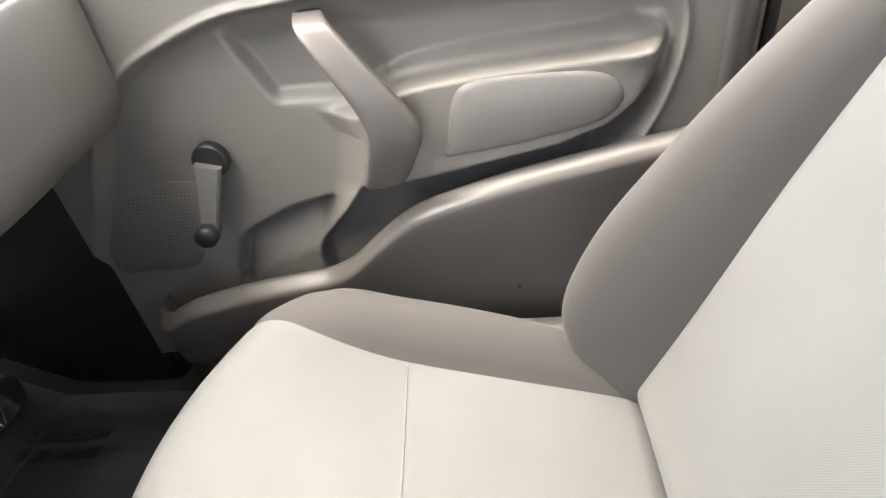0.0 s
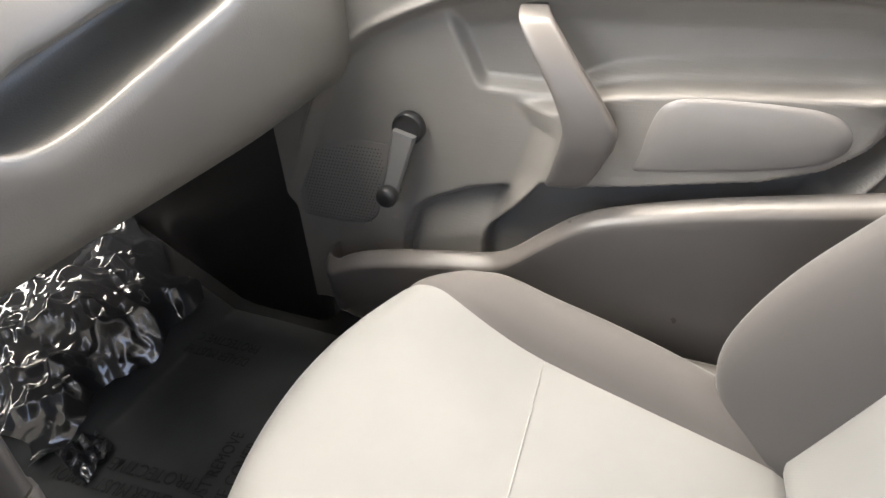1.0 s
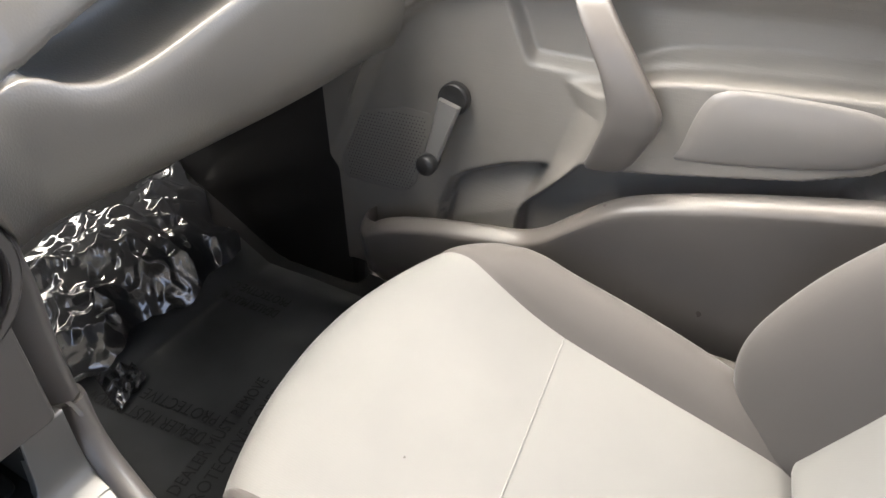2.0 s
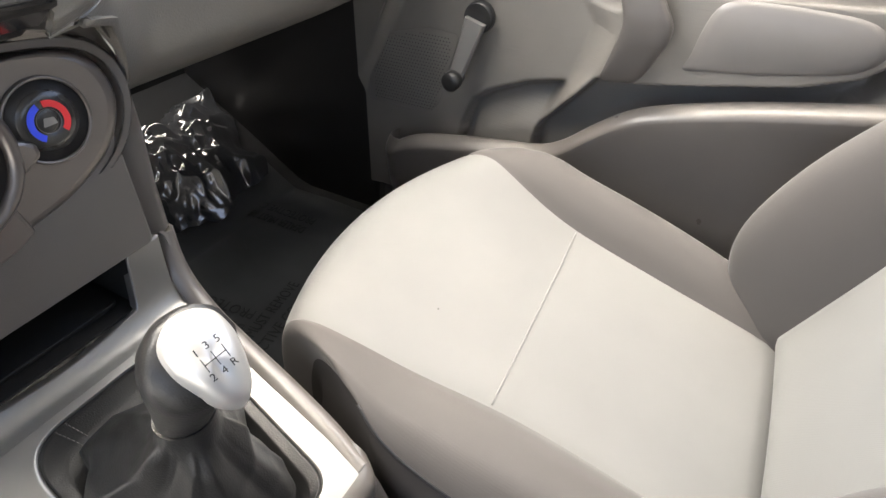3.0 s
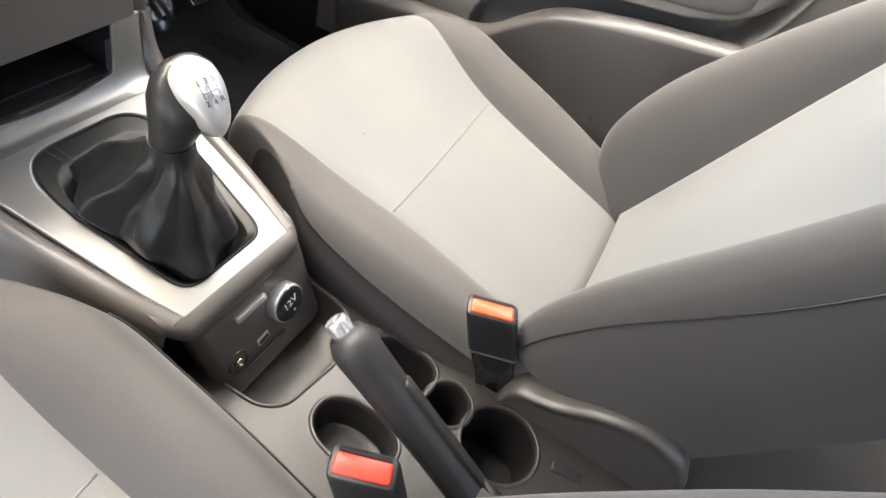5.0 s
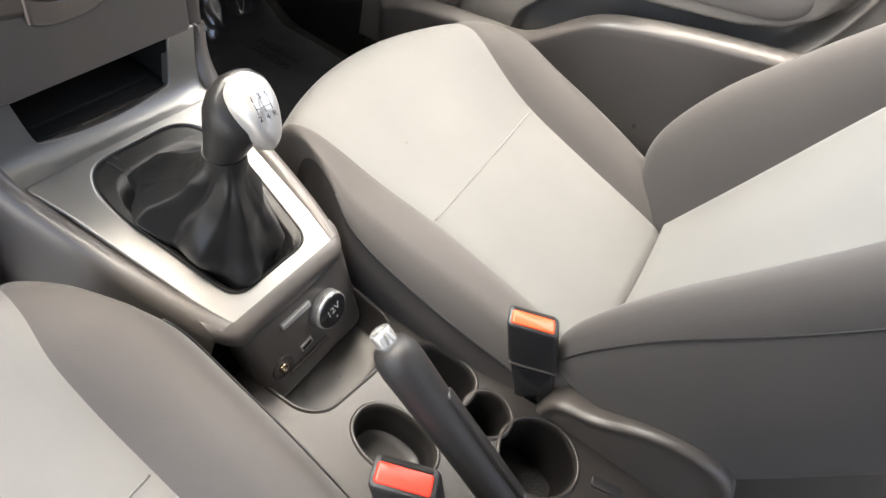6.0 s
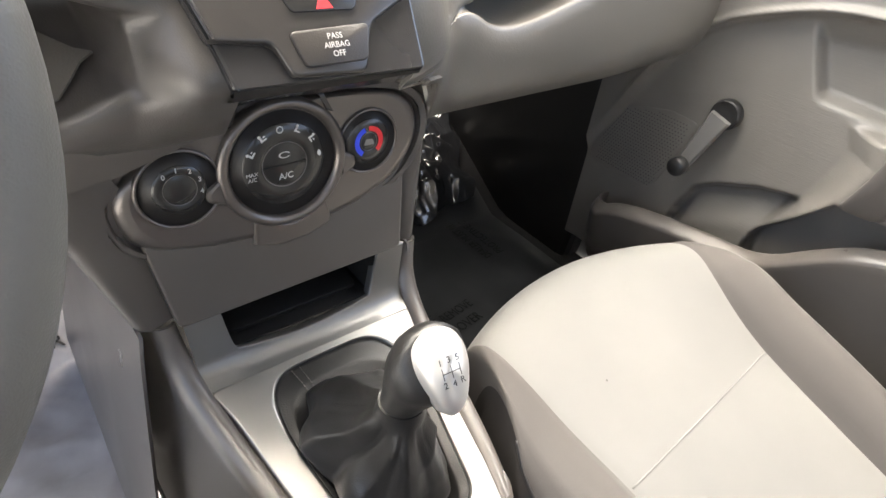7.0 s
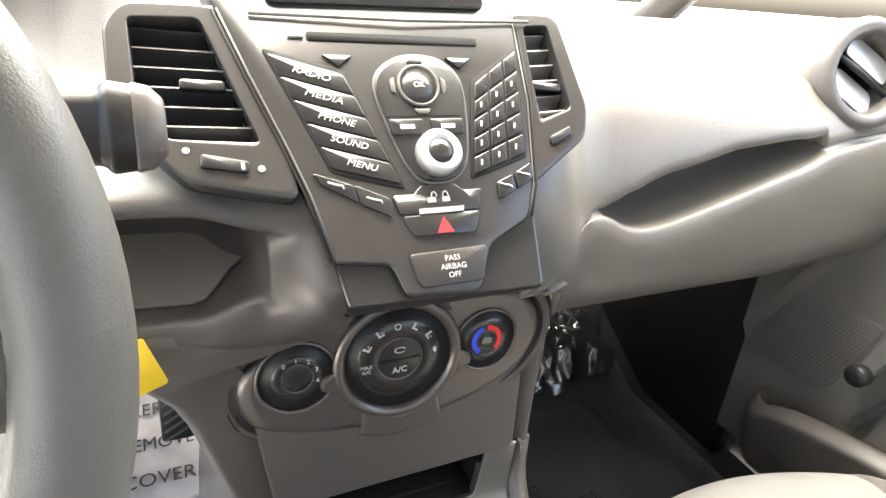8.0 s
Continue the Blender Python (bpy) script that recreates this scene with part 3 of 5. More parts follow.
        part("backrest_bolster", loft(bol), DARKFAB, seat, "dark grey cloth backrest bolster", True, 0.01, 0.0, BO + BU * 0.3 - BN * 0.08)
        part("piping", tube([back_point(s * (1.45 + 0.28 * h), h) + V(s * 0.0004, 0, 0) + BN * 0.0004 for h in span(0.056, 0.58, 44)], 0.0010, 6), BLACK, seat)
    part("backrest_shell", loft([[BO + V(u * lerp(BWO, s) * 0.93, 0, 0) + BU * s + BN * (-0.125 - 0.015 * (1 - u * u)) for u in span(-1, 1, 13)] for s in span(0.06, 0.63, 16)]), BLACK, seat, "", True, 0.02)
    # hinge cover and the rounded plastic tail beside the console
    FS = -1 if SX > 0 else 1
    HC = frame_of((SX + FS * 0.241, 0.0, 0.0), (0, FS, 0), (0, 0, 1))
    hull = catmull([(-0.118, 0.120), (-0.122, 0.205), (-0.134, 0.236), (-0.176, 0.252), (-0.217, 0.281), (-0.262, 0.297), (-0.304, 0.286), (-0.328, 0.250), (-0.335, 0.180), (-0.33, 0.120), (-0.22, 0.10)], 6, True)
    hull = [(p.x if FS > 0 else -p.x, p.y) for p in hull]
    mid = (sum(p[0] for p in hull) / len(hull), 0.19)

    def hull_ring(k, h):
        return [HC @ V(mid[0] + (p[0] - mid[0]) * k, mid[1] + (p[1] - mid[1]) * k, h) for p in hull]
    part("hinge_cover", loft([hull_ring(1.0, -0.03), hull_ring(1.02, 0.004), hull_ring(1.0, 0.010), hull_ring(0.96, 0.012), hull_ring(0.93, 0.011), hull_ring(0.90, 0.009), hull_ring(0.80, 0.009)], True, True), COLUMN, seat, "charcoal plastic recliner cover", True)
    if DY or DZ:
        seat.location += V(0, DY, DZ)
    return seat


passenger_seat = build_seat(0.365, 0.0, 0.0, radians(22.4), 1, "grey cloth passenger seat with pale inserts and piped bolsters")
build_seat(-0.353, -0.01, 0.025, radians(14), 1, "grey cloth driver's seat with pale inserts and piped bolsters")


def buckle(x, y, z, mat, label):
    """A seat belt buckle on its stalk, top centre at (x, y, z), its foot leaning back."""
    b = thing("seat_belt_buckle", (x, y - 0.05, 0.14), label, "seat belt buckle", "seat belt buckles")
    m = frame_of((x, y, z), (0.38, -1, 0.03), (1, 0.38, 0))
    axis = V(0.0, 0.36, 0.93).normalized()
    out = round_poly([(-0.028, -0.014), (0.028, -0.014), (0.028, 0.014), (-0.028, 0.014)], 0.006)

    def ring(h, k, pts=out):
        return [m @ V(p.x * k, p.y * k, 0.0) + axis * h for p in pts]
    part("housing", loft([ring(-0.060, 0.97), ring(-0.056, 1.0), ring(-0.005, 1.0), ring(-0.001, 0.96), ring(0.0, 0.92)], True, True), BLACK, b, "black plastic buckle housing")
    part("sleeve", loft([ring(-0.145, 0.78), ring(-0.10, 0.86), ring(-0.062, 0.93), ring(-0.059, 0.90)], True, True), GLOSS, b, "black lower sleeve")
    part("sleeve_edge", loft([ring(-0.0605, 0.95), ring(-0.0615, 1.01), ring(-0.0585, 1.01), ring(-0.0575, 0.95)], True), SMOOTH, b)
    part("release_button", prism(round_poly([(-0.0235, -0.0105), (0.0235, -0.0105), (0.0235, 0.007), (-0.0235, 0.007)], 0.003), -0.004, 0.002, m, 0.002), mat, b, "bright release button")
    part("slot", prism(round_poly([(-0.022, 0.008), (0.022, 0.008), (0.022, 0.0115), (-0.022, 0.0115)], 0.001), -0.002, 0.0008, m, 0.0002), DARK, b)
    part("stalk", tube([V(x, y, z) + axis * h for h in (-0.13, -0.16, -0.19)], 0.014, 8), BLACK, b)
    return b


buckle(0.135, -0.065, 0.313, ORANGE, "black seat belt buckle with orange release button")
buckle(-0.086, -0.049, 0.331, ORANGERED, "black seat belt buckle with red release button")

# ---- centre console ----
console = thing("centre_console", (0.0, 0.1, 0.05), "charcoal plastic centre console with silver gear surround", "centre console")
CX = 0.006
CM = frame_of((CX, 0.165, 0.313), (1, 0, 0), (0, 1, 0.25))


def lift(u, w):
    return 0.0


outer = round_poly([(-0.069, -0.010), (0.069, -0.010), (0.078, 0.03), (0.098, 0.17), (0.107, 0.207), (-0.107, 0.207), (-0.098, 0.17), (-0.078, 0.03)], 0.005)
inner = round_poly([(-0.050, 0.009), (0.051, 0.009), (0.0725, 0.125), (0.066, 0.180), (0.046, 0.199), (-0.044, 0.199), (-0.061, 0.180), (-0.0655, 0.14)], 0.020, 6)
so, si = star(outer, Vector((0, 0.11)), 320), star(inner, Vector((0, 0.11)), 320)
rows = [[CM @ V(p.x, p.y, -0.006 + lift(p.x, p.y)) for p in so]]
for k in range(25):
    t = k / 24
    h = 0.0025 - 0.0025 * (max(0.0, 1 - t / 0.05) ** 2 + max(0.0, (t - 0.93) / 0.07) ** 2)
    ring = [p.lerp(q, t) for p, q in zip(so, si)]
    rows.append([CM @ V(p.x, p.y, (h if o.y < 0.2 or t > 0.5 else 0.0025) + lift(p.x, p.y)) for p, o in zip(ring, so)])
rows.append([CM @ V(p.x, p.y, -0.006 + lift(p.x, p.y)) for p in si])
part("silver_surround", loft(rows, True), SILVER, console, "satin silver gear lever surround")
# the silver sweeps up in front and frames the tray's mouth
SWEEP = catmull([CM @ V(0, 0.2065, 0.0025), V(CX, 0.3755, 0.3672), V(CX, 0.3835, 0.3735), V(CX, 0.3880, 0.384), V(CX, 0.3900, 0.402), V(CX, 0.3905, 0.436)], 6)


def sweep_at(u, v):
    """v runs from the plate to the panel; the mouth cuts it short."""
    a = abs(u)
    top = 0.376 + 0.007 * (a / 0.07) ** 2 + 0.055 * smooth(0.066, 0.080, a) ** 1.5
    zs = [p.z for p in SWEEP]
    z = zs[0] + (min(top, zs[-1]) - zs[0]) * min(v, 1.0)
    y = glide([(p.z, p.y) for p in SWEEP], z)
    if v > 1:
        y, z = y + 0.4 * (v - 1), z - 0.15 * (v - 1)
    return V(CX + u * (1 + 0.045 * min(v, 1)), y, z)


part("tray_surround", sheet(sweep_at, span(-0.1075, 0.1075, 130), span(0, 1, 22) + [1.01, 1.03]), SILVER, console, "silver sweep framing the tray mouth")
# rails each side, rising to the stack, and the flanks that fall to the floor
EDGE = catmull([V(0.0675, 0.160, 0.3120), V(0.079, 0.20, 0.3225), V(0.089, 0.25, 0.335), V(0.097, 0.30, 0.3475), V(0.104, 0.342, 0.3595), V(0.110, 0.372, 0.374), V(0.114, 0.390, 0.396), V(0.118, 0.398, 0.4285)], 5)
for s in (-1, 1):
    rows = []
    for i, p in enumerate(EDGE):
        d = EDGE[min(i + 1, len(EDGE) - 1)] - EDGE[max(i - 1, 0)]
        d.x = 0
        d.normalize()
        n = V(0, -d.z, d.y)
        t = i / (len(EDGE) - 1)
        low = 0.008 + 0.012 * (1 - t)
        row = []
        for dx, h in ((-0.003, -0.004), (0.0, 0.001), (0.004, 0.0035), (0.011, 0.003), (0.017, -0.003), (0.020, -0.016), (0.020, -0.045), (0.024 + low * 0.7, -0.12), (0.040 + low, -0.26)):
            row.append(V(CX + s * (p.x + dx), p.y, p.z) + n * h)
        rows.append(row)
    part("side_rail", loft(rows), SMOOTH, console, "", True, 0.003)
def skirt_row(u):
    """The rounded charcoal band below the surround's rear edge."""
    b = 0.022 * max(0.0, (abs(u) - 0.066) / 0.022) ** 2
    k = 1 - 0.4 * max(0.0, (abs(u) - 0.066) / 0.022)
    return [CM @ V(u, w + b, h * k) for w, h in ((-0.006, 0.0026), (-0.0100, 0.0026), (-0.017, 0.0005), (-0.0220, -0.005), (-0.0245, -0.013), (-0.0240, -0.022), (-0.020, -0.031), (-0.012, -0.038))]


part("rear_skirt", loft([skirt_row(u) for u in span(-0.088, 0.088, 45)]), COLUMN, console, "", True, 0.002)
# rear face with sockets
RF = frame_of((CX, 0.152, 0.300), (1, 0, 0), (0, 0.30, 1))
part("socket_panel", prism(round_poly([(-0.056, -0.135), (0.098, -0.135), (0.086, 0.008), (-0.072, 0.008)], 0.016), -0.03, 0.0, RF, 0.012), COLUMN, console)
part("badge_bar", prism(round_poly([(-0.024, -0.036), (0.018, -0.036), (0.018, -0.0285), (-0.024, -0.0285)], 0.0015), -0.002, 0.004, RF, 0.001), SATIN, console, "satin metal badge bar")
sock = part("power_socket", lathe([(0.0225, -0.004), (0.0225, 0.010), (0.0218, 0.0125), (0.0206, 0.0125)], RF @ pose(0.037, -0.057, 0.0), 40), SATIN, console, "chrome ringed socket lid")
SK = RF @ pose(0.037, -0.057, 0.0128)
part("socket_cap", lathe([(0.0208, -0.004), (0.0206, 0.0004), (0.0190, 0.0008), (0.004, 0.0010)], SK, 36), GLOSS, sock)
lettering("socket_text", "12V", 0.013, SK @ pose(0, 0.002, 0.0014, 0, 0, 12), INK, sock)
part("socket_mark", prism([(-0.0015, 0.0), (0.0015, 0.0), (0.0, 0.003)], 0.0, 0.0003, SK @ pose(0.004, -0.012, 0.0011), 0.0001), INK, sock, "", False)
jack = part("audio_jack", lathe([(0.0145, -0.001), (0.0140, 0.0012), (0.012, 0.0016), (0.0085, -0.0005), (0.0058, -0.0005)], RF @ pose(-0.036, -0.084, 0.0), 28), CONS, console)
part("jack_ring", lathe([(0.0056, -0.001), (0.0056, 0.0035), (0.0030, 0.0040), (0.0026, 0.0005)], RF @ pose(-0.036, -0.084, 0.0), 24), BRASS, jack, "metal socket ring")
usb = part("usb_port", prism(round_poly([(-0.0085, -0.0045), (0.0085, -0.0045), (0.0085, 0.0045), (-0.0085, 0.0045)], 0.001), -0.002, 0.0015, RF @ pose(0.001, -0.083, 0.0, 0, 0, 6), 0.0005), SATIN, console, "small metal data port")
part("usb_tongue", prism([(-0.007, -0.003), (0.007, -0.003), (0.007, 0.0015), (-0.007, 0.0015)], 0.0012, 0.0018, RF @ pose(0.001, -0.083, 0.0, 0, 0, 6), 0.0002), DARK, usb, "", False)
part("socket_ledge", prism(round_poly([(-0.03, -0.101), (0.03, -0.101), (0.032, -0.097), (-0.032, -0.097)], 0.002), -0.002, 0.004, RF, 0.001), CONS, console)

# rear deck with its tray and cup wells
DECK = 0.203


def oval(cx, cy, rx, ry, p=2.0, n=56):
    out = []
    for k in range(n):
        a = 2 * math.pi * k / n
        c, s = math.cos(a), math.sin(a)
        r = (abs(c / rx) ** p + abs(s / ry) ** p) ** (-1 / p)
        out.append((cx + r * c, cy + r * s))
    return out


TRAY = round_poly([(-0.050, 0.150), (-0.047, 0.085), (-0.030, 0.063), (0.045, 0.054), (0.085, 0.064), (0.104, 0.088), (0.110, 0.150)], 0.014)
WELLS = [([tuple(p) for p in TRAY], 0.052), (oval(0.083, -0.008, 0.029, 0.042, 2.6), 0.10), (oval(0.075, -0.077, 0.0265, 0.0265), 0.085), (oval(0.068, -0.147, 0.043, 0.044), 0.11), (oval(-0.014, -0.012, 0.031, 0.048, 2.2), 0.055)]
RIM = round_poly([(-0.095, -0.60), (0.119, -0.60), (0.121, 0.165), (-0.095, 0.165)], 0.01)
bm = bmesh.new()
loops = []
for pts in [[tuple(p) for p in RIM]] + [w for w, d in WELLS]:
    vs = [bm.verts.new((p[0], p[1], DECK)) for p in pts]
    loops.append([bm.edges.new((vs[i], vs[(i + 1) % len(vs)])) for i in range(len(vs))])
bmesh.ops.triangle_fill(bm, use_beauty=True, use_dissolve=False, edges=[e for l in loops for e in l], normal=(0, 0, 1))
part("deck", bm, CONS, console, "charcoal deck with tray and cup wells", False)
for pts, depth in WELLS:
    c = sum((Vector(p) for p in pts), Vector((0, 0))) / len(pts)

    def well_ring(k, h, off=0.0):
        return [V(c.x + (p[0] - c.x) * k + off * (p[0] - c.x) / max(0.01, (Vector(p) - c).length), c.y + (p[1] - c.y) * k + off * (p[1] - c.y) / max(0.01, (Vector(p) - c).length), DECK + h) for p in pts]
    part("well_rim", loft([well_ring(1, -0.0005, 0.0050), well_ring(1, 0.0020, 0.0034), well_ring(1, 0.0026, 0.0016), well_ring(1, 0.0018, 0.0002), well_ring(1, -0.002, -0.0012), well_ring(1, -0.007, -0.0015)], True), CONS, console, "rounded rim of the well")
    # Deep wells darker than the deck: their inner shade is in the colour.
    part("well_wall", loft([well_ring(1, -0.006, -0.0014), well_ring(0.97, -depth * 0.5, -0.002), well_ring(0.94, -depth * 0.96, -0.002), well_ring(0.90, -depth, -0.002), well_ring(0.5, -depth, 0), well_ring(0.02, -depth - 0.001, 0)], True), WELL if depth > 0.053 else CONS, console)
for s, x in ((-1, -0.095), (1, 0.120)):
    part("deck_side", loft([[V(x, y, DECK + 0.0005), V(x + s * 0.003, y, DECK - 0.004), V(x + s * 0.005, y, DECK - 0.05), V(x + s * 0.008, y, 0.04)] for y in span(-0.60, 0.165, 10)]), CONS, console, "", True, 0.003)
part("cup_base", lathe([(0.034, 0.0), (0.034, 0.003), (0.024, 0.004), (0.022, 0.002), (0.008, 0.002)], pose(0.068, -0.147, DECK - 0.110), 28), BLACK, console)
part("deck_slot", prism(round_poly([(-0.006, -0.018), (0.006, -0.018), (0.006, 0.018), (-0.006, 0.018)], 0.003), 0.0, 0.002, pose(0.085, -0.225, DECK, 0, 0, 12), 0.001), BLACK, console)

# ---- gear lever ----
gear = thing("gear_lever", (CX, 0.255, 0.33), "gear lever with black leather gaiter and satin metal knob face", "gear lever")
ring0 = star(inner, Vector((0, 0.11)), 144)
NECK = V(-0.004, 0.218, 0.447)
FOLDS = ((0.35, 0.017, 0.55), (1.75, 0.012, -0.35), (2.75, 0.016, 0.25), (3.75, 0.014, 0.7), (4.55, 0.018, -0.5), (5.55, 0.016, 0.4))


def pleat(a, t):
    """Sharp ridges that run down the leather and wander sideways."""
    out = 0.0
    for at, high, drift in FOLDS:
        d = (a - at - drift * (t - 0.45) + math.pi) % (2 * math.pi) - math.pi
        out = max(out, high * max(0.0, 1 - abs(d) / 0.48))
    return out - 0.007


rows = []
for i in range(81):
    t = i / 80
    row = []
    for k, p in enumerate(ring0):
        a = 2 * math.pi * k / 144
        base = CM @ V(p.x * 1.005, 0.11 + (p.y - 0.11) * 1.005, -0.001 + lift(p.x, p.y))
        tip = NECK + V(0.018 * math.cos(a), 0.018 * math.sin(a), 0.0)
        full = 0.5 + 0.5 * math.cos(a - 2.5)
        out = lerp([(0, 1.0), (0.06, 0.95), (0.16, 0.80), (0.24, 0.66), (0.34, 0.50), (0.43, 0.44), (0.50, 0.50), (0.58, 0.40), (0.68, 0.24), (0.8, 0.10), (0.9, 0.02), (1, 0.0)], t) + 0.16 * full * smooth(0.40, 0.50, t) * (1 - smooth(0.54, 0.84, t))
        up = lerp([(0, 0.0), (0.05, 0.025), (0.16, -0.005), (0.24, -0.10), (0.34, -0.16), (0.43, -0.12), (0.50, 0.06), (0.58, 0.28), (0.68, 0.48), (0.8, 0.70), (1, 1.0)], t)
        q = V(tip.x + (base.x - tip.x) * out, tip.y + (base.y - tip.y) * out, base.z + (tip.z - base.z) * up)
        env = (0.30 + 0.60 * smooth(0.40, 0.50, t)) * smooth(0.18, 0.32, t) * (1 - 0.55 * smooth(0.50, 0.72, t)) * (1 - smooth(0.80, 0.97, t))
        w3 = noise.noise(V(math.cos(a) * 2.0, math.sin(a) * 2.0, t * 4 + 1))
        # a slack fold that overhangs the valley on the front side
        bunch = math.exp(-((t - 0.47 - 0.05 * math.sin(2 * a)) / 0.05) ** 2) * (0.5 + 0.5 * math.sin(a + 5.4))
        w4 = 1 - 2.4 * abs(noise.noise(V(q.x * 17 + 2.0, q.y * 17, q.z * 11)))
        q += V(math.cos(a), math.sin(a), 0.45) * (env * (pleat(a, t) + 0.005 * w3 + 0.008 * bunch + 0.010 * w4))
        row.append(q)
    rows.append(row)
part("gaiter_base", prism([(p.x, p.y) for p in inner], -0.040, -0.034, CM, 0.001), LEATHER, gear, "", False)
part("gaiter", loft(rows, True), LEATHER, gear, "loosely folded black leather gaiter", True, 0.002)
for kk in (43, 45):
    st = bmesh.new()
    line = catmull([rows[i][kk] for i in range(4, 36, 2)], 6)
    for j in range(0, len(line) - 3, 5):
        tube([line[j] + V(0, 0.0003, 0.0010), line[j + 3] + V(0, 0.0003, 0.0010)], 0.0005, 5, st)
    part("stitching", st, SMOOTH, gear)
# knob: a leather egg with a metal face that looks up and back
ks = []
for h, rx, ry, sy in ((-0.012, 0.0165, 0.0165, 0.0), (0.0, 0.0175, 0.0175, 0.0), (0.014, 0.0205, 0.021, -0.001), (0.030, 0.0255, 0.0265, -0.003), (0.044, 0.0285, 0.0290, -0.003), (0.056, 0.0280, 0.0275, -0.002), (0.066, 0.0235, 0.0225, -0.001), (0.073, 0.0150, 0.0145, 0.0), (0.0760, 0.006, 0.006, 0.0)):
    ks.append([NECK + V(0.010 * h / 0.06 + 0.94 * rx * math.cos(2 * math.pi * k / 36), -0.012 * h / 0.06 + sy + 0.96 * ry * math.sin(2 * math.pi * k / 36), h) for k in range(36)])
KC = NECK + V(0.009, -0.014, 0.044)
FN = V(-0.10, -0.76, 0.64).normalized()
FU = V(1, 0.05, -0.10)
FM = frame_of(KC, FU - FN * FU.dot(FN), FN.cross(FU - FN * FU.dot(FN)))
turn_in = FM.inverted()


def under_face(p):
    """Keeps the leather below the metal face."""
    q = turn_in @ p
    top = 0.0170 - 8.1 * (q.x * q.x + 0.55 * q.y * q.y)
    return FM @ V(q.x, q.y, min(q.z, top))


part("knob", loft([[under_face(p) for p in row] for row in ks], True, True), LEATHER, gear, "black leather gear knob")
face = catmull([(-0.0235, 0.004), (-0.021, 0.020), (-0.008, 0.029), (0.008, 0.029), (0.021, 0.020), (0.0235, 0.004), (0.0190, -0.013), (0.0115, -0.029), (0.0, -0.0365), (-0.0115, -0.029), (-0.0190, -0.013)], 4, True)
face = [Vector((p[0] * 0.82 + 0.003, p[1] * 0.90)) for p in face]
rows = []
for k, h in ((1.0, 0.004), (1.0, 0.0195), (0.95, 0.0235), (0.84, 0.0268), (0.6, 0.0298), (0.3, 0.0312), (0.06, 0.0315)):
    rows.append([FM @ V(p.x * k, p.y * k, h - 0.9 * (p.x * p.x + 0.55 * p.y * p.y) * 9) for p in face])
part("knob_face", loft(rows, True, True), SATIN, gear, "satin metal knob face with shift pattern")
part("knob_trim", loft([[FM @ V(p.x * k, p.y * k, h - 0.9 * (p.x * p.x + 0.55 * p.y * p.y) * 9) for p in face] for k, h in ((1.0, 0.010), (1.03, 0.012), (1.03, 0.0175), (1.0, 0.019))], True), SATIN, gear)
for ch, u, w in (("1", -0.0055, 0.0075), ("3", 0.001, 0.0080), ("5", 0.0075, 0.0075), ("2", -0.0055, -0.0075), ("4", 0.001, -0.0080), ("R", 0.0075, -0.0075)):
    lettering("gear_mark", ch, 0.0060, FM @ pose(u, w, 0.0316 - 8.1 * (u * u + 0.55 * w * w)), DARKINK, gear)
for u0, w0, u1, w1 in ((-0.0055, 0.0040, -0.0055, -0.0040), (0.001, 0.0042, 0.001, -0.0042), (0.0075, 0.0040, 0.0075, -0.0040), (-0.0055, 0.0, 0.0075, 0.0)):
    part("gear_mark", tube([FM @ V(u0 + (u1 - u0) * t, w0 + (w1 - w0) * t, 0.0315 - 8.1 * ((u0 + (u1 - u0) * t) ** 2 + 0.55 * (w0 + (w1 - w0) * t) ** 2)) for t in span(0, 1, 5)], 0.0003, 5), DARKINK, gear)

# ---- hand brake ----
brake = thing("hand_brake", (-0.034, -0.2, 0.2), "raised black hand brake lever with metal button", "hand brake")
H0, H1 = V(-0.030, 0.018, 0.388), V(-0.026, -0.190, 0.225)
hd = (H1 - H0).normalized()
hp = [H0 + hd * d for d in span(0.0, 0.26, 27)]
part("grip", tube(hp, lambda t: lerp([(0, 0.0145), (0.02, 0.0180), (0.06, 0.0195), (0.14, 0.0190), (0.35, 0.0178), (0.55, 0.0172), (0.8, 0.018), (1, 0.019)], t), 20, None, 1.05), GRIP, brake, "black grained lever grip")
part("release_button", tube([H0 - hd * d for d in (-0.006, 0.004, 0.012, 0.0145, 0.0155)], lambda t: 0.0096 if t < 0.6 else (0.0092 if t < 0.9 else 0.0072), 24), BRIGHT, brake, "polished release button")
hs = V(1, 0, 0)
hu = hs.cross(hd).normalized()
if hu.z < 0:
    hu = -hu
inlay_out = (hu * 0.80 + hs * 0.60).normalized()
slotm = Matrix((hd, inlay_out.cross(hd), inlay_out)).transposed().to_4x4()
slotm.translation = H0 + hd * 0.05
part("side_inlay", prism(round_poly([(0.0, -0.0075), (0.15, -0.0085), (0.15, 0.0085), (0.0, 0.0075)], 0.004), 0.010, 0.0196, slotm @ pose(0.012, 0.0, 0), 0.0010), GRIP, brake, "moulded side inlay")
part("boot", tube([H0 + hd * 0.19, H0 + hd * 0.23, V(-0.034, -0.21, 0.19)], lambda t: 0.020 + 0.014 * t, 16), LEATHER, brake)

# ---- dashboard, passenger side ----
dash = thing("dashboard", (0.0, 0.6, 0.5), "charcoal grained dashboard with open shelf above the glove box", "dashboard")


def beside_stack(z):
    """Where the radio panel's side stands at height z."""
    return 0.353 + 0.73 * (z - 0.693) if z > 0.65 else 0.322 + 0.9 * (0.65 - z)


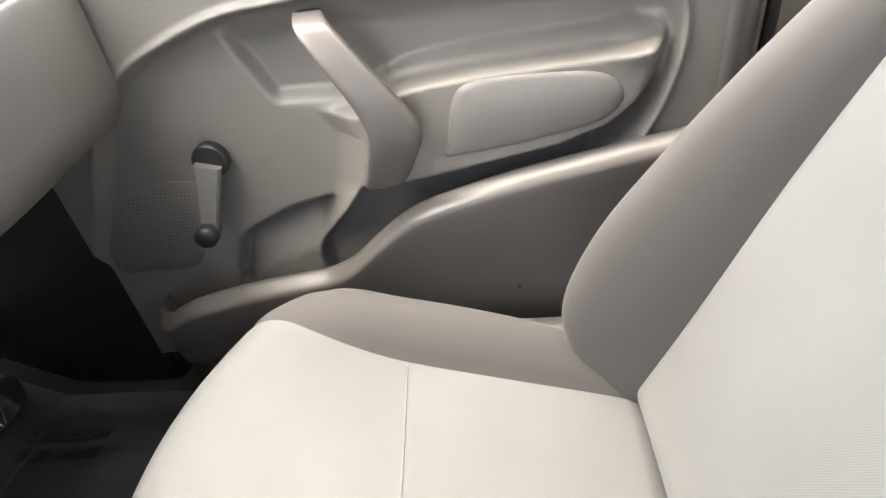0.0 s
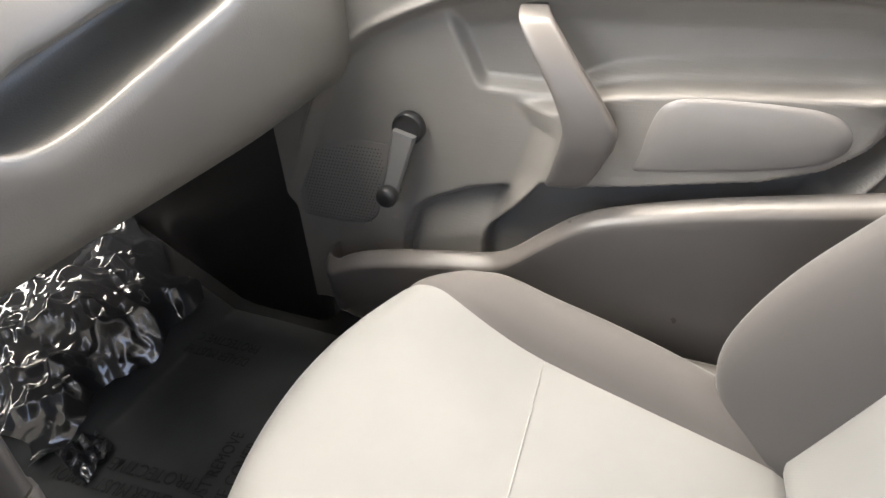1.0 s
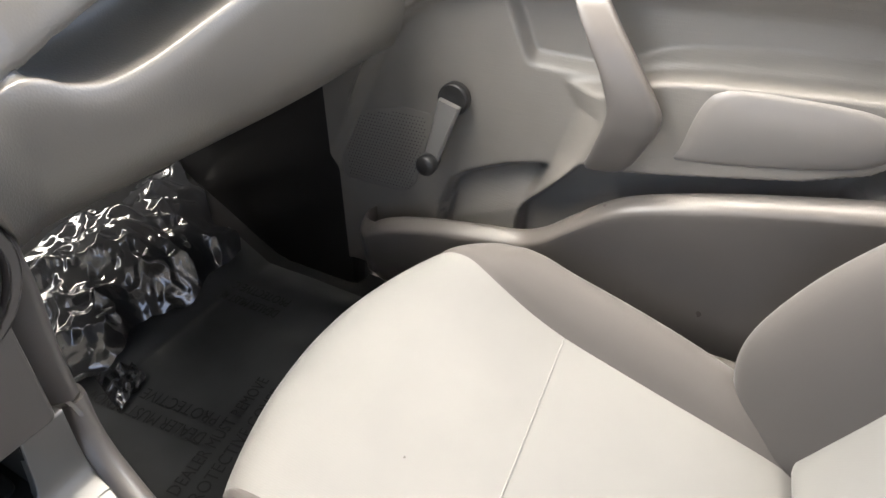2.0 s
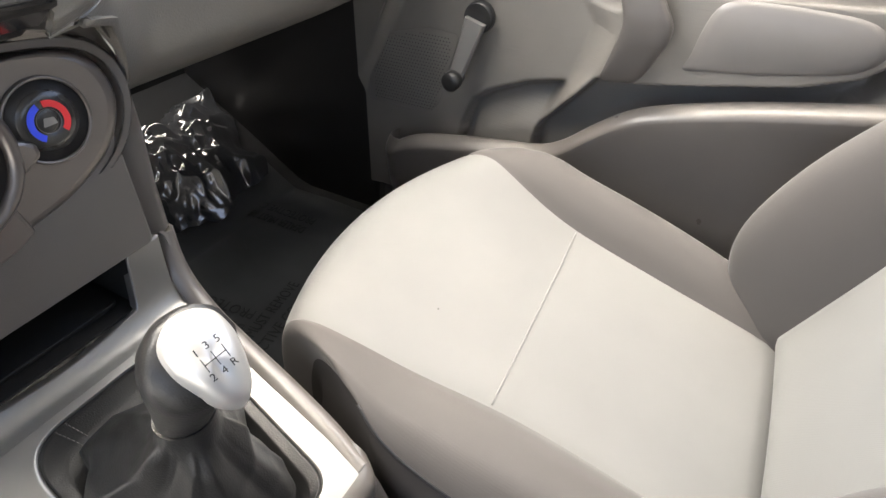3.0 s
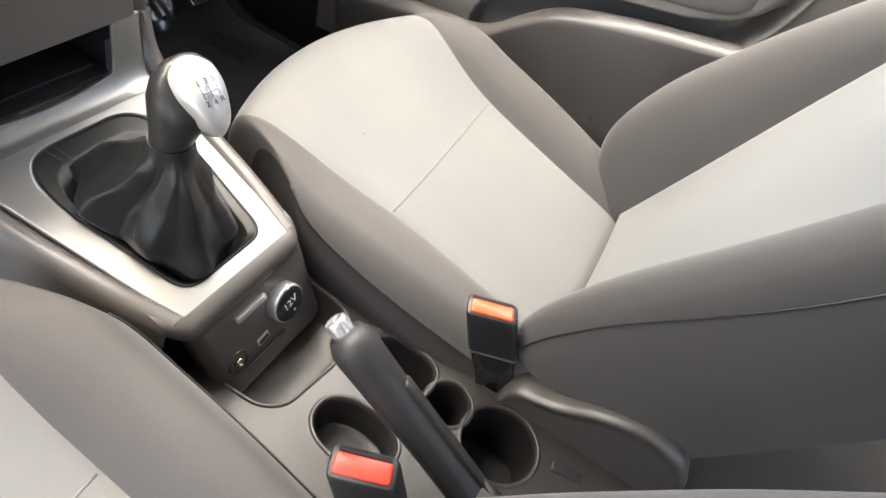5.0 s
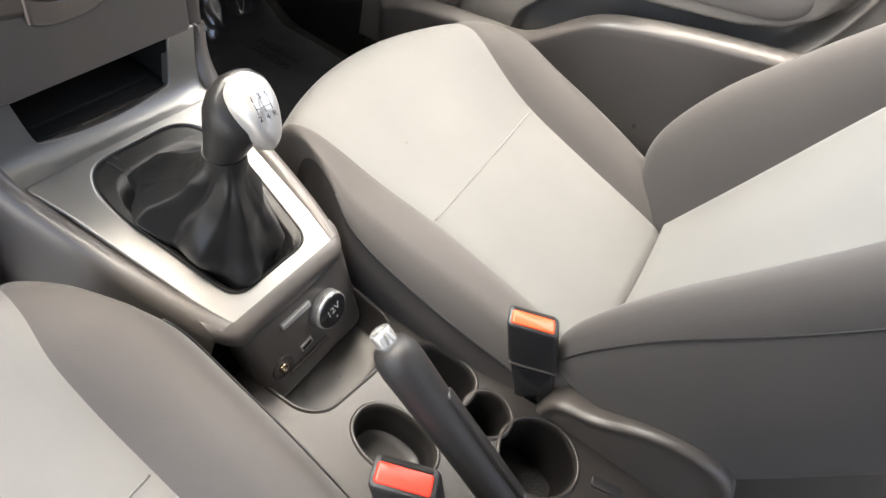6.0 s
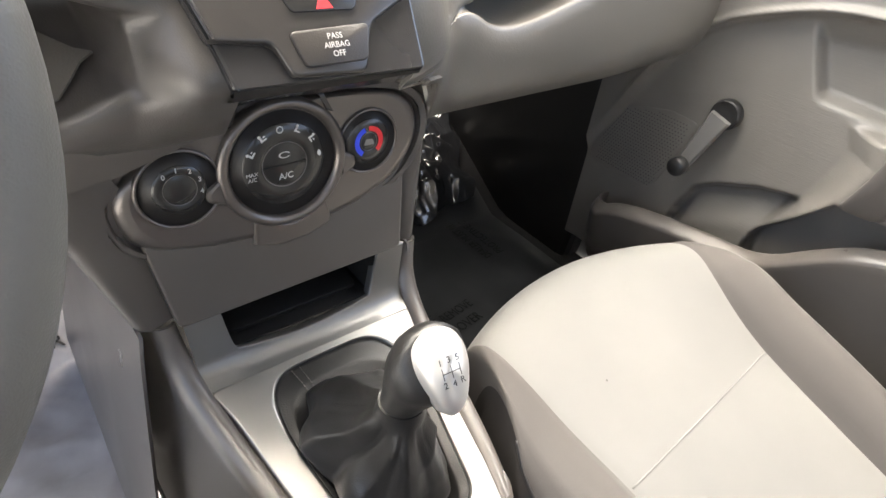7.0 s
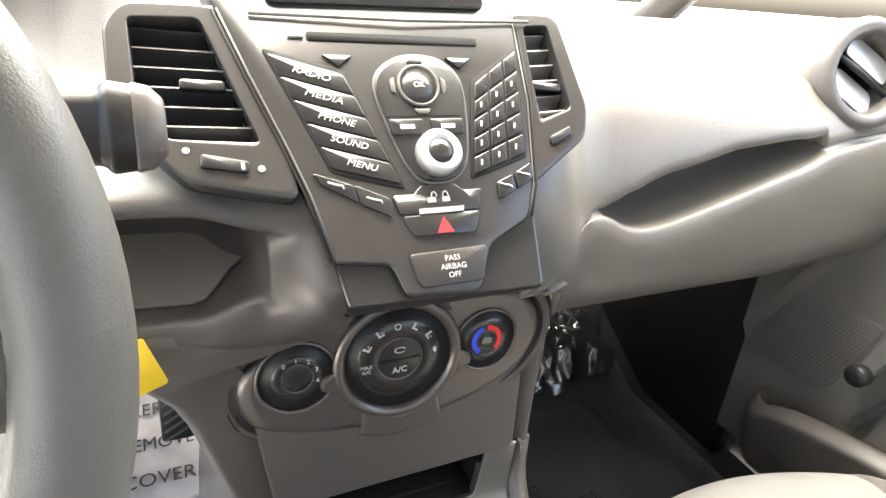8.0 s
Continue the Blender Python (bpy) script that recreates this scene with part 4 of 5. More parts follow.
SHELF_LIP = [(0.05, 0.606), (0.085, 0.622), (0.13, 0.633), (0.165, 0.641), (0.20, 0.650), (0.215, 0.647), (0.232, 0.638), (0.258, 0.632), (0.299, 0.637), (0.369, 0.656), (0.443, 0.677), (0.479, 0.687), (0.505, 0.697), (0.54, 0.703), (0.72, 0.715)]
SHELF_GAP = [(0.20, 0.0), (0.212, 0.002), (0.236, 0.026), (0.26, 0.040), (0.28, 0.047), (0.364, 0.046), (0.444, 0.031), (0.485, 0.021), (0.499, 0.017), (0.507, 0.0)]


def dash_section(x):
    """The cross-section of the passenger's side at x."""
    zl = glide(SHELF_LIP, x)
    d = 0.005 + 0.070 * smooth(0.208, 0.222, x) * (1 - smooth(0.488, 0.506, x))
    k = smooth(0.06, 0.20, x)
    gap = 0.0024 + lerp(SHELF_GAP, x)
    g = smooth(0.180, 0.214, x)
    ys = 0.373 + 0.055 * k + 0.02 * smooth(0.45, 0.72, x)
    up, lo = zl + gap, zl
    pts = [(1.0, 0.77), (0.85, 0.80), (0.70, 0.815), (0.60, 0.812), (ys + 0.10, 0.790), (ys + 0.055, 0.762), (ys + 0.025, 0.735), (ys + 0.006 + 0.008 * g, up + 0.014), (ys + 0.003 + 0.008 * g, up + 0.006), (ys + 0.001 + 0.011 * g, up + 0.001),
           (ys + 0.016 * g + d * 0.05, up - 0.001 * g), (ys + 0.014 * g + d * 0.7, up - 0.004 * g), (ys + 0.012 * g + d, up - 0.012 * g), (ys + 0.010 * g + d, lo + 0.010 * g), (ys + 0.010 * g + d * 0.8, lo + 0.001 * g), (ys + 0.008 * g + d * 0.1, lo - 0.0005 - 0.0015 * g),
           (ys + 0.004 * g, lo - 0.001), (ys + 0.001 * g, lo - 0.0025), (ys - 0.001, lo - 0.006), (ys - 0.004, lo - 0.02), (ys - 0.004, min(0.590, lo - 0.032)), (ys + 0.004, min(0.562, lo - 0.045)), (ys + 0.020, min(0.540, lo - 0.056)), (ys + 0.055, 0.520), (ys + 0.11, 0.503), (ys + 0.20, 0.497), (1.0, 0.49)]
    near = 1 - smooth(0.075, 0.19, x)
    out = []
    for i, (y, z) in enumerate(pts):
        if 5 <= i <= 22:
            y += (beside_stack(z) + 0.010 - y) * near
        out.append(V(x, y, z))
    return out


def dash_row(x):
    """The section at x; below the seam the skin stops short of the climate panel."""
    row = dash_section(x)
    for i in range(16, len(row)):
        stop = lerp([(0.49, 0.156), (0.57, 0.153), (0.60, 0.136), (0.615, 0.110), (0.63, 0.08)], row[i].z)
        if x < stop:
            row[i] = dash_section(stop)[i]
    return row


xs = span(0.078, 0.20, 18) + span(0.204, 0.24, 12) + span(0.25, 0.47, 20) + span(0.474, 0.515, 14) + span(0.52, 0.705, 10)
part("passenger_fascia", loft([dash_row(x) for x in xs]), TRIM_UP, dash, "", True, 0.004)
part("glovebox_latch", tube([(0.44, 0.545, 0.506), (0.46, 0.548, 0.500), (0.485, 0.553, 0.497)], 0.008, 8, None, 0.6), SMOOTH, dash, "glove box hinge arm")
# round side vent
VC = V(0.570, 0.468, 0.776)
VM = frame_of(VC, (1, -0.22, 0), (0.05, 0.30, 1))
vent = part("side_vent", lathe([(0.062, -0.05), (0.064, -0.01), (0.063, 0.004), (0.058, 0.011), (0.050, 0.012), (0.044, 0.006), (0.041, -0.004), (0.040, -0.03)], VM, 48, None, False), SMOOTH, dash, "round side air vent")
part("vent_back", lathe([(0.041, -0.030), (0.01, -0.031)], VM, 32), DARK, vent)
for k in (-1, 1):
    part("vent_vane", prism(round_poly([(-0.034, -0.015), (0.034, -0.015), (0.030, 0.015), (-0.030, 0.015)], 0.009), -0.0015, 0.0015, VM @ pose(0.010 * k, 0.018 * k, -0.008, -14, 0, -32), 0.0006), SATIN, vent, "bright satin vane")
part("vent_bar", tube([VM @ V(-0.034, 0.021, -0.004), VM @ V(0.0, 0.0, -0.002), VM @ V(0.034, -0.021, -0.004)], 0.0035, 8), BLACK, vent)
part("vent_boss", loft([[VM @ V(r * math.cos(2 * math.pi * k / 32), r * math.sin(2 * math.pi * k / 32), h) for k in range(32)] for r, h in ((0.0625, -0.005), (0.069, -0.03), (0.078, -0.09))], True), TRIM_UP, dash)

# ---- dashboard, driver's side ----
def dash_left(x):
    k = smooth(0.103, 0.120, -x)
    back = 0.53 * max(0.0, -x - 0.10) * (1 - smooth(0.22, 0.3, -x)) + 0.06 * smooth(0.22, 0.3, -x)
    y0 = 0.374 + 0.012 * smooth(0.09, 0.2, -x)
    dp = 0.065 * k
    zf = 0.638 - 0.014 * smooth(0.110, 0.150, -x)
    zt = 0.690 + 0.010 * smooth(0.105, 0.150, -x)
    pts = [(1.0, 0.77), (0.85, 0.80), (0.62, 0.86), (0.535, 0.865), (0.475 + back, 0.83), (0.432 + back, 0.77), (0.402 + back, 0.735), (0.384 + back * 0.5, zt + 0.020), (y0 + 0.002, zt + 0.010), (y0 - 0.002, zt + 0.004), (y0 - 0.001, zt - 0.001), (y0 + 0.003 + dp * 0.1, zt - 0.004),
           (y0 + 0.006 + dp * 0.6, zt - 0.006), (y0 + 0.008 + dp, zt - 0.012), (y0 + 0.009 + dp, 0.672), (y0 + 0.008 + dp * 0.92, 0.667 - 0.004 * (1 - k)), (y0 + 0.006 + dp * 0.5, zf * 0.5 + 0.33), (y0 + 0.003 + dp * 0.12, zf + 0.003), (y0, zf), (y0 - 0.003, zf - 0.004), (y0 - 0.003, zf - 0.014), (y0 + 0.004, 0.600), (y0 + 0.05, 0.580), (y0 + 0.25, 0.56), (1.0, 0.55)]
    near = 1 - smooth(0.075, 0.112, -x)
    return [V(x, y + (beside_stack(z) + 0.012 - y) * near if 8 <= i <= 21 else y, z) for i, (y, z) in enumerate(pts)]


# Driver's side takes the darkened copy, with its shade painted in.
part("driver_fascia", loft([dash_left(x) for x in span(-0.055, -0.100, 10) + span(-0.101, -0.124, 24) + span(-0.128, -0.18, 14) + span(-0.19, -0.72, 20)]), TRIM_SHADED, dash, "", True, 0.004)
def shelf_floor(x, t):
    """A point on the open shelf's floor; t runs from its lip to its back."""
    k, y0 = smooth(0.103, 0.120, -x), 0.374 + 0.012 * smooth(0.09, 0.2, -x)
    zf = 0.638 - 0.014 * smooth(0.110, 0.150, -x)
    return V(x, y0 + 0.003 + 0.065 * k * (0.12 + 0.75 * t) + 0.004 * t, zf + 0.005 + (0.668 - zf - 0.005) * (0.06 + 0.86 * t))


# Added sheet on the shelf floor; its paler plastic paints light from above.
part("lit_shelf_floor", loft([[shelf_floor(x, 0.5 + (t - 0.5) * smooth(0.117, 0.150, -x)) for t in span(0.04, 0.96, 8)] for x in span(-0.118, -0.32, 24)]), TRIM_UP, dash, "open shelf's floor, light from above put into its paler plastic", True, 0.002)
part("yellow_tag", prism(round_poly([(-0.012, -0.03), (0.012, -0.03), (0.010, 0.02), (-0.008, 0.02)], 0.003), 0, 0.001, frame_of((-0.188, 0.368, 0.610), (1, 0.2, 0.25), (0, 0.2, 1)) @ Matrix.Diagonal((1.05, 0.7, 1, 1)), 0.0004), YELLOW, dash, "yellow card tag")

# ---- centre stack ----
stack = thing("centre_stack", (0.0, 0.45, 0.6), "anthracite radio panel with buttons, keypad and air vents", "radio panel")
SM = frame_of((0.003, 0.339, 0.677), (1, 0, 0), (0, 0.73, 1))
body = round_poly([(-0.073, 0.001), (-0.037, -0.004), (-0.030, -0.025), (0.021, -0.028), (0.034, 0.002), (0.068, 0.018), (0.077, 0.042), (0.086, 0.105), (0.087, 0.170), (0.088, 0.20), (-0.132, 0.20), (-0.124, 0.167), (-0.110, 0.124), (-0.093, 0.076), (-0.083, 0.045)], 0.005)
part("fascia", prism(body, -0.05, 0.0, SM, 0.002), RADIO, stack)
part("lower_panel", prism(round_poly([(-0.066, -0.027), (0.072, -0.030), (0.077, 0.040), (-0.073, 0.012)], 0.003), -0.04, -0.006, SM, 0.002), GLOSS, stack, "gloss black lower panel", False)
part("lower_lip", loft([[SM @ V(x, -0.0265, -0.0075), SM @ V(x, -0.031, -0.016), V(x + 0.003, 0.362, 0.630), V(x * 1.05 + 0.003, 0.392, 0.615), V(x * 1.1, 0.42, 0.609)] for x in span(-0.066, 0.072, 12)]), WELL, stack, "black lower edge")


def key(name, pts, mat=BUTTON, h=0.002, r=0.002, parent=None, label=""):
    return part(name, prism(round_poly(pts, r), -0.003, h, SM, 0.0008), mat, parent or stack, label)


for k, word in enumerate(("RADIO", "MEDIA", "PHONE", "SOUND", "MENU")):
    a0, a1 = k / 5 + 0.008, (k + 1) / 5 - 0.008
    L = [Vector((-0.097, 0.138)).lerp(Vector((-0.066, 0.060)), a) for a in (a0, a1)]
    R = [Vector((-0.050, 0.124)).lerp(Vector((-0.022, 0.047)), a) for a in (a0, a1)]
    b = key("menu_key", [L[1], R[1], R[0], L[0]])
    mid = (L[0] + L[1] + R[0] + R[1]) / 4
    ang = math.degrees(math.atan2((R[0] - L[0]).y, (R[0] - L[0]).x))
    lettering("key_text", word, 0.0062, SM @ pose(mid.x, mid.y, 0.0024, 0, 0, ang), INK, b, 0.024 if len(word) > 4 else 0.020, 0.0002, 0.2)
part("key_surround", prism(round_poly([(-0.0665, 0.0575), (-0.0195, 0.0440), (-0.0485, 0.1265), (-0.0995, 0.1415)], 0.004), -0.003, 0.0010, SM, 0.0005), DARK, stack, "dark key surround")
part("keypad_surround", prism(round_poly([(0.0275, 0.0480), (0.0745, 0.0620), (0.0850, 0.1480), (0.0415, 0.1205)], 0.003), -0.003, 0.0010, SM, 0.0005), DARK, stack, "dark keypad surround")
POD = [Vector((p[0], p[1])) for p in catmull([(-0.030, 0.111), (-0.026, 0.125), (-0.012, 0.135), (0.004, 0.1375), (0.020, 0.134), (0.030, 0.124), (0.033, 0.110), (0.0315, 0.088), (0.027, 0.064), (0.018, 0.0515), (0.004, 0.0475), (-0.010, 0.0515), (-0.0185, 0.066), (-0.025, 0.088)], 4, True)]
pod = part("control_pod", prism(POD, -0.003, 0.003, SM, 0.0012), BUTTON, stack)
part("pod_ring", lathe([(0.0150, 0.0), (0.0150, 0.0050), (0.0138, 0.0054), (0.0130, 0.004)], SM @ pose(0.0, 0.115, 0), 32), SMOOTH, pod, "grey ring")
part("pod_centre", lathe([(0.0130, 0.0), (0.0128, 0.0045), (0.002, 0.005)], SM @ pose(0.0, 0.115, 0), 28), RADIO, pod)
lettering("key_text", "OK", 0.0055, SM @ pose(0, 0.115, 0.0052), INK, pod)
for a in (0, 90, 180, 270):
    part("pod_arrow", prism(round_poly([(-0.006, 0.0168), (0.006, 0.0168), (0.004, 0.0200), (-0.004, 0.0200)], 0.001), 0.0, 0.0042, SM @ pose(0.0, 0.115, 0, 0, 0, a), 0.0005), SMOOTH, pod)
part("pod_rim", prism([Vector((0.002, 0.092)) + (p - Vector((0.002, 0.092))) * 1.045 for p in POD], -0.003, 0.0014, SM, 0.0008), SMOOTH, pod, "thin grey rim")
part("pod_split", prism([(-0.026, 0.0935), (0.027, 0.0935), (0.027, 0.0945), (-0.026, 0.0945)], 0.0, 0.0034, SM, 0.0002), DARK, pod, "", False)
for u in (-0.013, 0.016):
    part("pod_key", prism(round_poly([(u - 0.011, 0.080), (u + 0.011, 0.080), (u + 0.012, 0.091), (u - 0.012, 0.091)], 0.002), 0.0, 0.0045, SM, 0.0007), BUTTON, pod)
    part("key_mark", prism([(u - 0.005, 0.084), (u + 0.005, 0.084), (u + 0.005, 0.087), (u - 0.005, 0.087)], 0.004, 0.0048, SM, 0.0001), INK, pod, "", False)
vol = part("volume_knob", lathe([(0.0158, 0.0), (0.0155, 0.010), (0.0135, 0.0125), (0.0100, 0.0125), (0.0088, 0.011)], SM @ pose(0.005, 0.066, 0), 36), SATIN, stack, "satin volume knob")
part("knob_cap", lathe([(0.0088, 0.010), (0.0082, 0.0122), (0.002, 0.0128)], SM @ pose(0.005, 0.066, 0), 28), BUTTON, vol)
for r in range(5):
    for c in range(3):
        def kp(a, b):
            top = Vector((0.043, 0.118)).lerp(Vector((0.083, 0.146)), a)
            bot = Vector((0.029, 0.050)).lerp(Vector((0.073, 0.064)), a)
            return top.lerp(bot, b)
        a0, a1, b0, b1 = c / 3 + 0.02, (c + 1) / 3 - 0.02, r / 5 + 0.012, (r + 1) / 5 - 0.012
        b = key("number_key", [kp(a0, b1), kp(a1, b1), kp(a1, b0), kp(a0, b0)], BUTTON, 0.0022, 0.001)
        if r:
            m = kp((a0 + a1) / 2, (b0 + b1) / 2)
            part("key_mark", prism([(m.x - 0.0013, m.y - 0.002), (m.x - 0.0002, m.y - 0.002), (m.x + 0.0008, m.y + 0.002), (m.x - 0.0006, m.y + 0.002)], 0.0015, 0.0026, SM, 0.0001), INK, b, "", False)
for pts, mk in (([(-0.079, 0.058), (-0.074, 0.050), (-0.052, 0.037), (-0.054, 0.049)], 0), ([(-0.054, 0.049), (-0.051, 0.036), (-0.032, 0.026), (-0.030, 0.038)], 1), ([(0.046, 0.045), (0.046, 0.032), (0.060, 0.038), (0.060, 0.050)], 0), ([(0.062, 0.051), (0.062, 0.039), (0.076, 0.046), (0.076, 0.058)], 1)):
    b = key("call_key", pts, BUTTON, 0.002, 0.002)
    c = sum((Vector(p) for p in pts), Vector((0, 0))) / 4
    part("key_mark", tube([SM @ V(c.x + u_, c.y + w_, 0.0022) for u_, w_ in ((-0.0055, 0.0030), (-0.001, 0.0012), (0.0035, 0.0002), (0.0042, -0.0018))], 0.0006, 5), INK, b)
for u in (-0.052, 0.034):
    key("seek_key", [(u - 0.010, 0.137), (u, 0.129), (u + 0.010, 0.137)], BUTTON, 0.002, 0.001)
lockp = key("lock_key", [(-0.031, 0.040), (-0.027, 0.027), (0.029, 0.027), (0.034, 0.041), (0.020, 0.041), (0.014, 0.046), (-0.010, 0.046), (-0.016, 0.040)], BUTTON, 0.002, 0.002)
for u, tilt in ((-0.004, 0.0018), (0.006, 0.0)):
    part("lock_mark", prism([(u - 0.0028, 0.0338), (u + 0.0028, 0.0338), (u + 0.0028, 0.0372), (u - 0.0028, 0.0372)], 0.0015, 0.0025, SM, 0.0002), INK, lockp, "", False)
    part("lock_mark", tube([SM @ V(u + tilt + 0.0019 * math.cos(radians(a)), 0.0374 + 0.0034 * math.sin(radians(a)), 0.0024) for a in span(0, 180, 9)], 0.00045, 5), INK, lockp)
part("lock_bar", prism([(-0.014, 0.0265), (0.017, 0.0265), (0.018, 0.030), (-0.014, 0.030)], 0.001, 0.0028, SM, 0.0004), SATIN, lockp, "", False)
haz = key("hazard_key", [(-0.026, 0.026), (-0.020, 0.0125), (0.024, 0.0115), (0.030, 0.026)], BUTTON, 0.002, 0.003)
part("hazard_mark", prism([(-0.004, 0.013), (0.008, 0.013), (0.002, 0.0235)], 0.0015, 0.0026, SM, 0.0002), RED, haz, "red warning triangle", False)
pab = key("airbag_indicator", [(-0.026, 0.001), (-0.021, -0.021), (0.023, -0.021), (0.030, 0.002)], CONS, 0.0025, 0.004)
for k, word in enumerate(("PASS", "AIRBAG", "OFF")):
    lettering("indicator_text", word, 0.0052, SM @ pose(0.003, -0.0042 - 0.0055 * k, 0.0028), INK, pab, None, 0.0001)
part("cd_slot", prism(round_poly([(-0.070, 0.1475), (0.052, 0.1475), (0.052, 0.1535), (-0.070, 0.1535)], 0.002), -0.003, 0.0008, SM, 0.0003), DARK, stack, "black disc slot")
part("eject_key", prism(round_poly([(-0.082, 0.149), (-0.072, 0.149), (-0.072, 0.154), (-0.080, 0.154)], 0.001), -0.003, 0.002, SM, 0.0005), SATIN, stack)
disp = part("display", prism(round_poly([(-0.092, 0.172), (0.062, 0.176), (0.070, 0.235), (-0.10, 0.235)], 0.006), -0.03, 0.003, SM, 0.001), GLOSS, stack, "dark glossy display")
part("trim_line", tube([SM @ V(-0.104, 0.164, 0.002), SM @ V(0.0, 0.163, 0.004), SM @ V(0.098, 0.168, 0.002)], 0.0012, 6), SMOOTH, stack)
for s in (-1, 1):
    edge = ((-0.073, 0.002), (-0.0835, 0.045), (-0.0935, 0.076), (-0.1105, 0.124), (-0.1245, 0.167)) if s < 0 else ((0.069, 0.019), (0.078, 0.042), (0.0868, 0.105), (0.0878, 0.172))
    part("edge_seam", tube([SM @ V(x + s * 0.0006, w, -0.0006) for x, w in edge], 0.0008, 6), DARK, stack)
    part("edge_trim", tube([SM @ V(x + s * -0.0022, w, 0.0004) for x, w in edge], 0.0006, 6), SMOOTH, stack, "thin lighter edge line")
    # corner vents beside the radio
    vm = SM @ pose(0, 0, -0.0042)
    if s < 0:
        out = [(-0.0870, 0.042), (-0.0890, 0.062), (-0.1170, 0.170), (-0.173, 0.170), (-0.185, 0.156), (-0.185, 0.105), (-0.150, 0.057)]
        hole = [(-0.172, 0.160), (-0.133, 0.161), (-0.106, 0.080), (-0.157, 0.084), (-0.171, 0.108)]
        lean = (-0.138, 0.116)
    else:
        out = [(0.073, 0.040), (0.0820, 0.105), (0.083, 0.177), (0.127, 0.177), (0.138, 0.100), (0.130, 0.076)]
        hole = [(0.095, 0.166), (0.117, 0.168), (0.123, 0.100), (0.094, 0.091)]
        lean = (0.108, 0.124)
    v = part("corner_vent", ring_plate(round_poly(out, 0.008), round_poly(hole, 0.004), lean, -0.035, 0.003, vm, 240, 0.0008), RADIO, stack, "angular air vent surround")
    part("vent_back", prism([(lean[0] + (u - lean[0]) * 1.05, lean[1] + (w - lean[1]) * 1.05) for u, w in hole], -0.038, -0.034, vm, 0.0005), DARK, v, "", False)
    for k in range(6):
        w = hole[-2 if s < 0 else -1][1] + 0.006 + 0.0125 * k
        if s < 0:
            u0, u1 = lerp([(0.084, -0.157), (0.108, -0.171), (0.160, -0.172)], w), lerp([(0.080, -0.106), (0.161, -0.133)], w)
        else:
            u0, u1 = 0.0945, lerp([(0.100, 0.123), (0.168, 0.117)], w)
        # Right vanes are silver to paint in the strong light on that side.
        part("vent_vane", prism([(-(u1 - u0) / 2, -0.007), ((u1 - u0) / 2, -0.007), ((u1 - u0) / 2, 0.007), (-(u1 - u0) / 2, 0.007)], -0.0007, 0.0007, vm @ pose((u0 + u1) / 2, w, -0.010, 62, 0, -3 if s < 0 else 4), 0.0004), BLACK if s < 0 else SILVER, v, "", False)
    for u in (-0.3, 0.0, 0.3):
        part("cross_vane", prism([(-0.0006, -0.036), (0.0006, -0.036), (0.0006, 0.036), (-0.0006, 0.036)], -0.006, 0.006, vm @ pose(lean[0] + u * (0.034 if s < 0 else 0.02), lean[1], -0.025, 0, 0, 17 if s < 0 else 2), 0.0003), BLACK, v, "", False)
    part("vent_tab", prism(round_poly([(-0.013, -0.003), (0.013, -0.003), (0.013, 0.003), (-0.013, 0.003)], 0.002), -0.004, 0.004, vm @ pose(lean[0] + (0.003 if s < 0 else 0), 0.119, -0.004, 0, 0, -4), 0.001), BUTTON, v)
    if s < 0:
        wheel = part("vent_wheel", prism(round_poly([(-0.142, 0.0655), (-0.115, 0.0605), (-0.114, 0.0675), (-0.140, 0.0735)], 0.002), 0.0, 0.0055, vm, 0.001), BLACK, v, "ribbed vent wheel")
        part("wheel_mark", lathe([(0.0021, 0.003), (0.0021, 0.0036), (0.001, 0.0036)], vm @ pose(-0.148, 0.076, 0), 12), INK, v)
        part("wheel_mark", lathe([(0.0021, 0.003), (0.0021, 0.0036), (0.001, 0.0036)], vm @ pose(-0.1075, 0.063, 0), 12), INK, v)
        part("wheel_notch", prism([(-0.119, 0.0625), (-0.117, 0.0622), (-0.117, 0.0665), (-0.119, 0.0668)], 0.005, 0.0060, vm, 0.0002), INK, wheel, "", False)
    else:
        wheel = part("vent_wheel", prism(round_poly([(0.098, 0.070), (0.117, 0.078), (0.117, 0.085), (0.098, 0.077)], 0.002), 0.0, 0.0055, vm, 0.001), BLACK, v, "ribbed vent wheel")

# ---- climate panel ----
clim = thing("climate_panel", (0.0, 0.42, 0.55), "three knob climate panel in a bronze grey bezel", "climate controls")
YM = frame_of((0.0, 0.404, 0.55), (1, 0, 0), (0, 0.06, 1))
SINK = -0.016
KNOBS = {"fan": (-0.086, 0.002, 0.0205, 0.0295), "mode": (-0.003, 0.003, 0.0370, 0.0455), "temp": (0.077, 0.0060, 0.0220, 0.0280)}
eye = catmull([(-0.134, -0.004), (-0.131, -0.028), (-0.117, -0.046), (-0.09, -0.055), (-0.061, -0.061), (0.01, -0.066), (0.05, -0.061), (0.079, -0.053), (0.112, -0.036), (0.130, -0.014), (0.136, 0.010), (0.126, 0.034), (0.098, 0.048), (0.034, 0.054), (-0.029, 0.050), (-0.089, 0.034), (-0.122, 0.015)], 4, True)


def circle(x, z, r, n=56):
    return [(x + r * math.cos(2 * math.pi * k / n), z + r * math.sin(2 * math.pi * k / n)) for k in range(n)]


def bezel_ring(k, h):
    return [YM @ V(p.x * k, p.y * k + (1 - k) * 0.03, h) for p in eye]


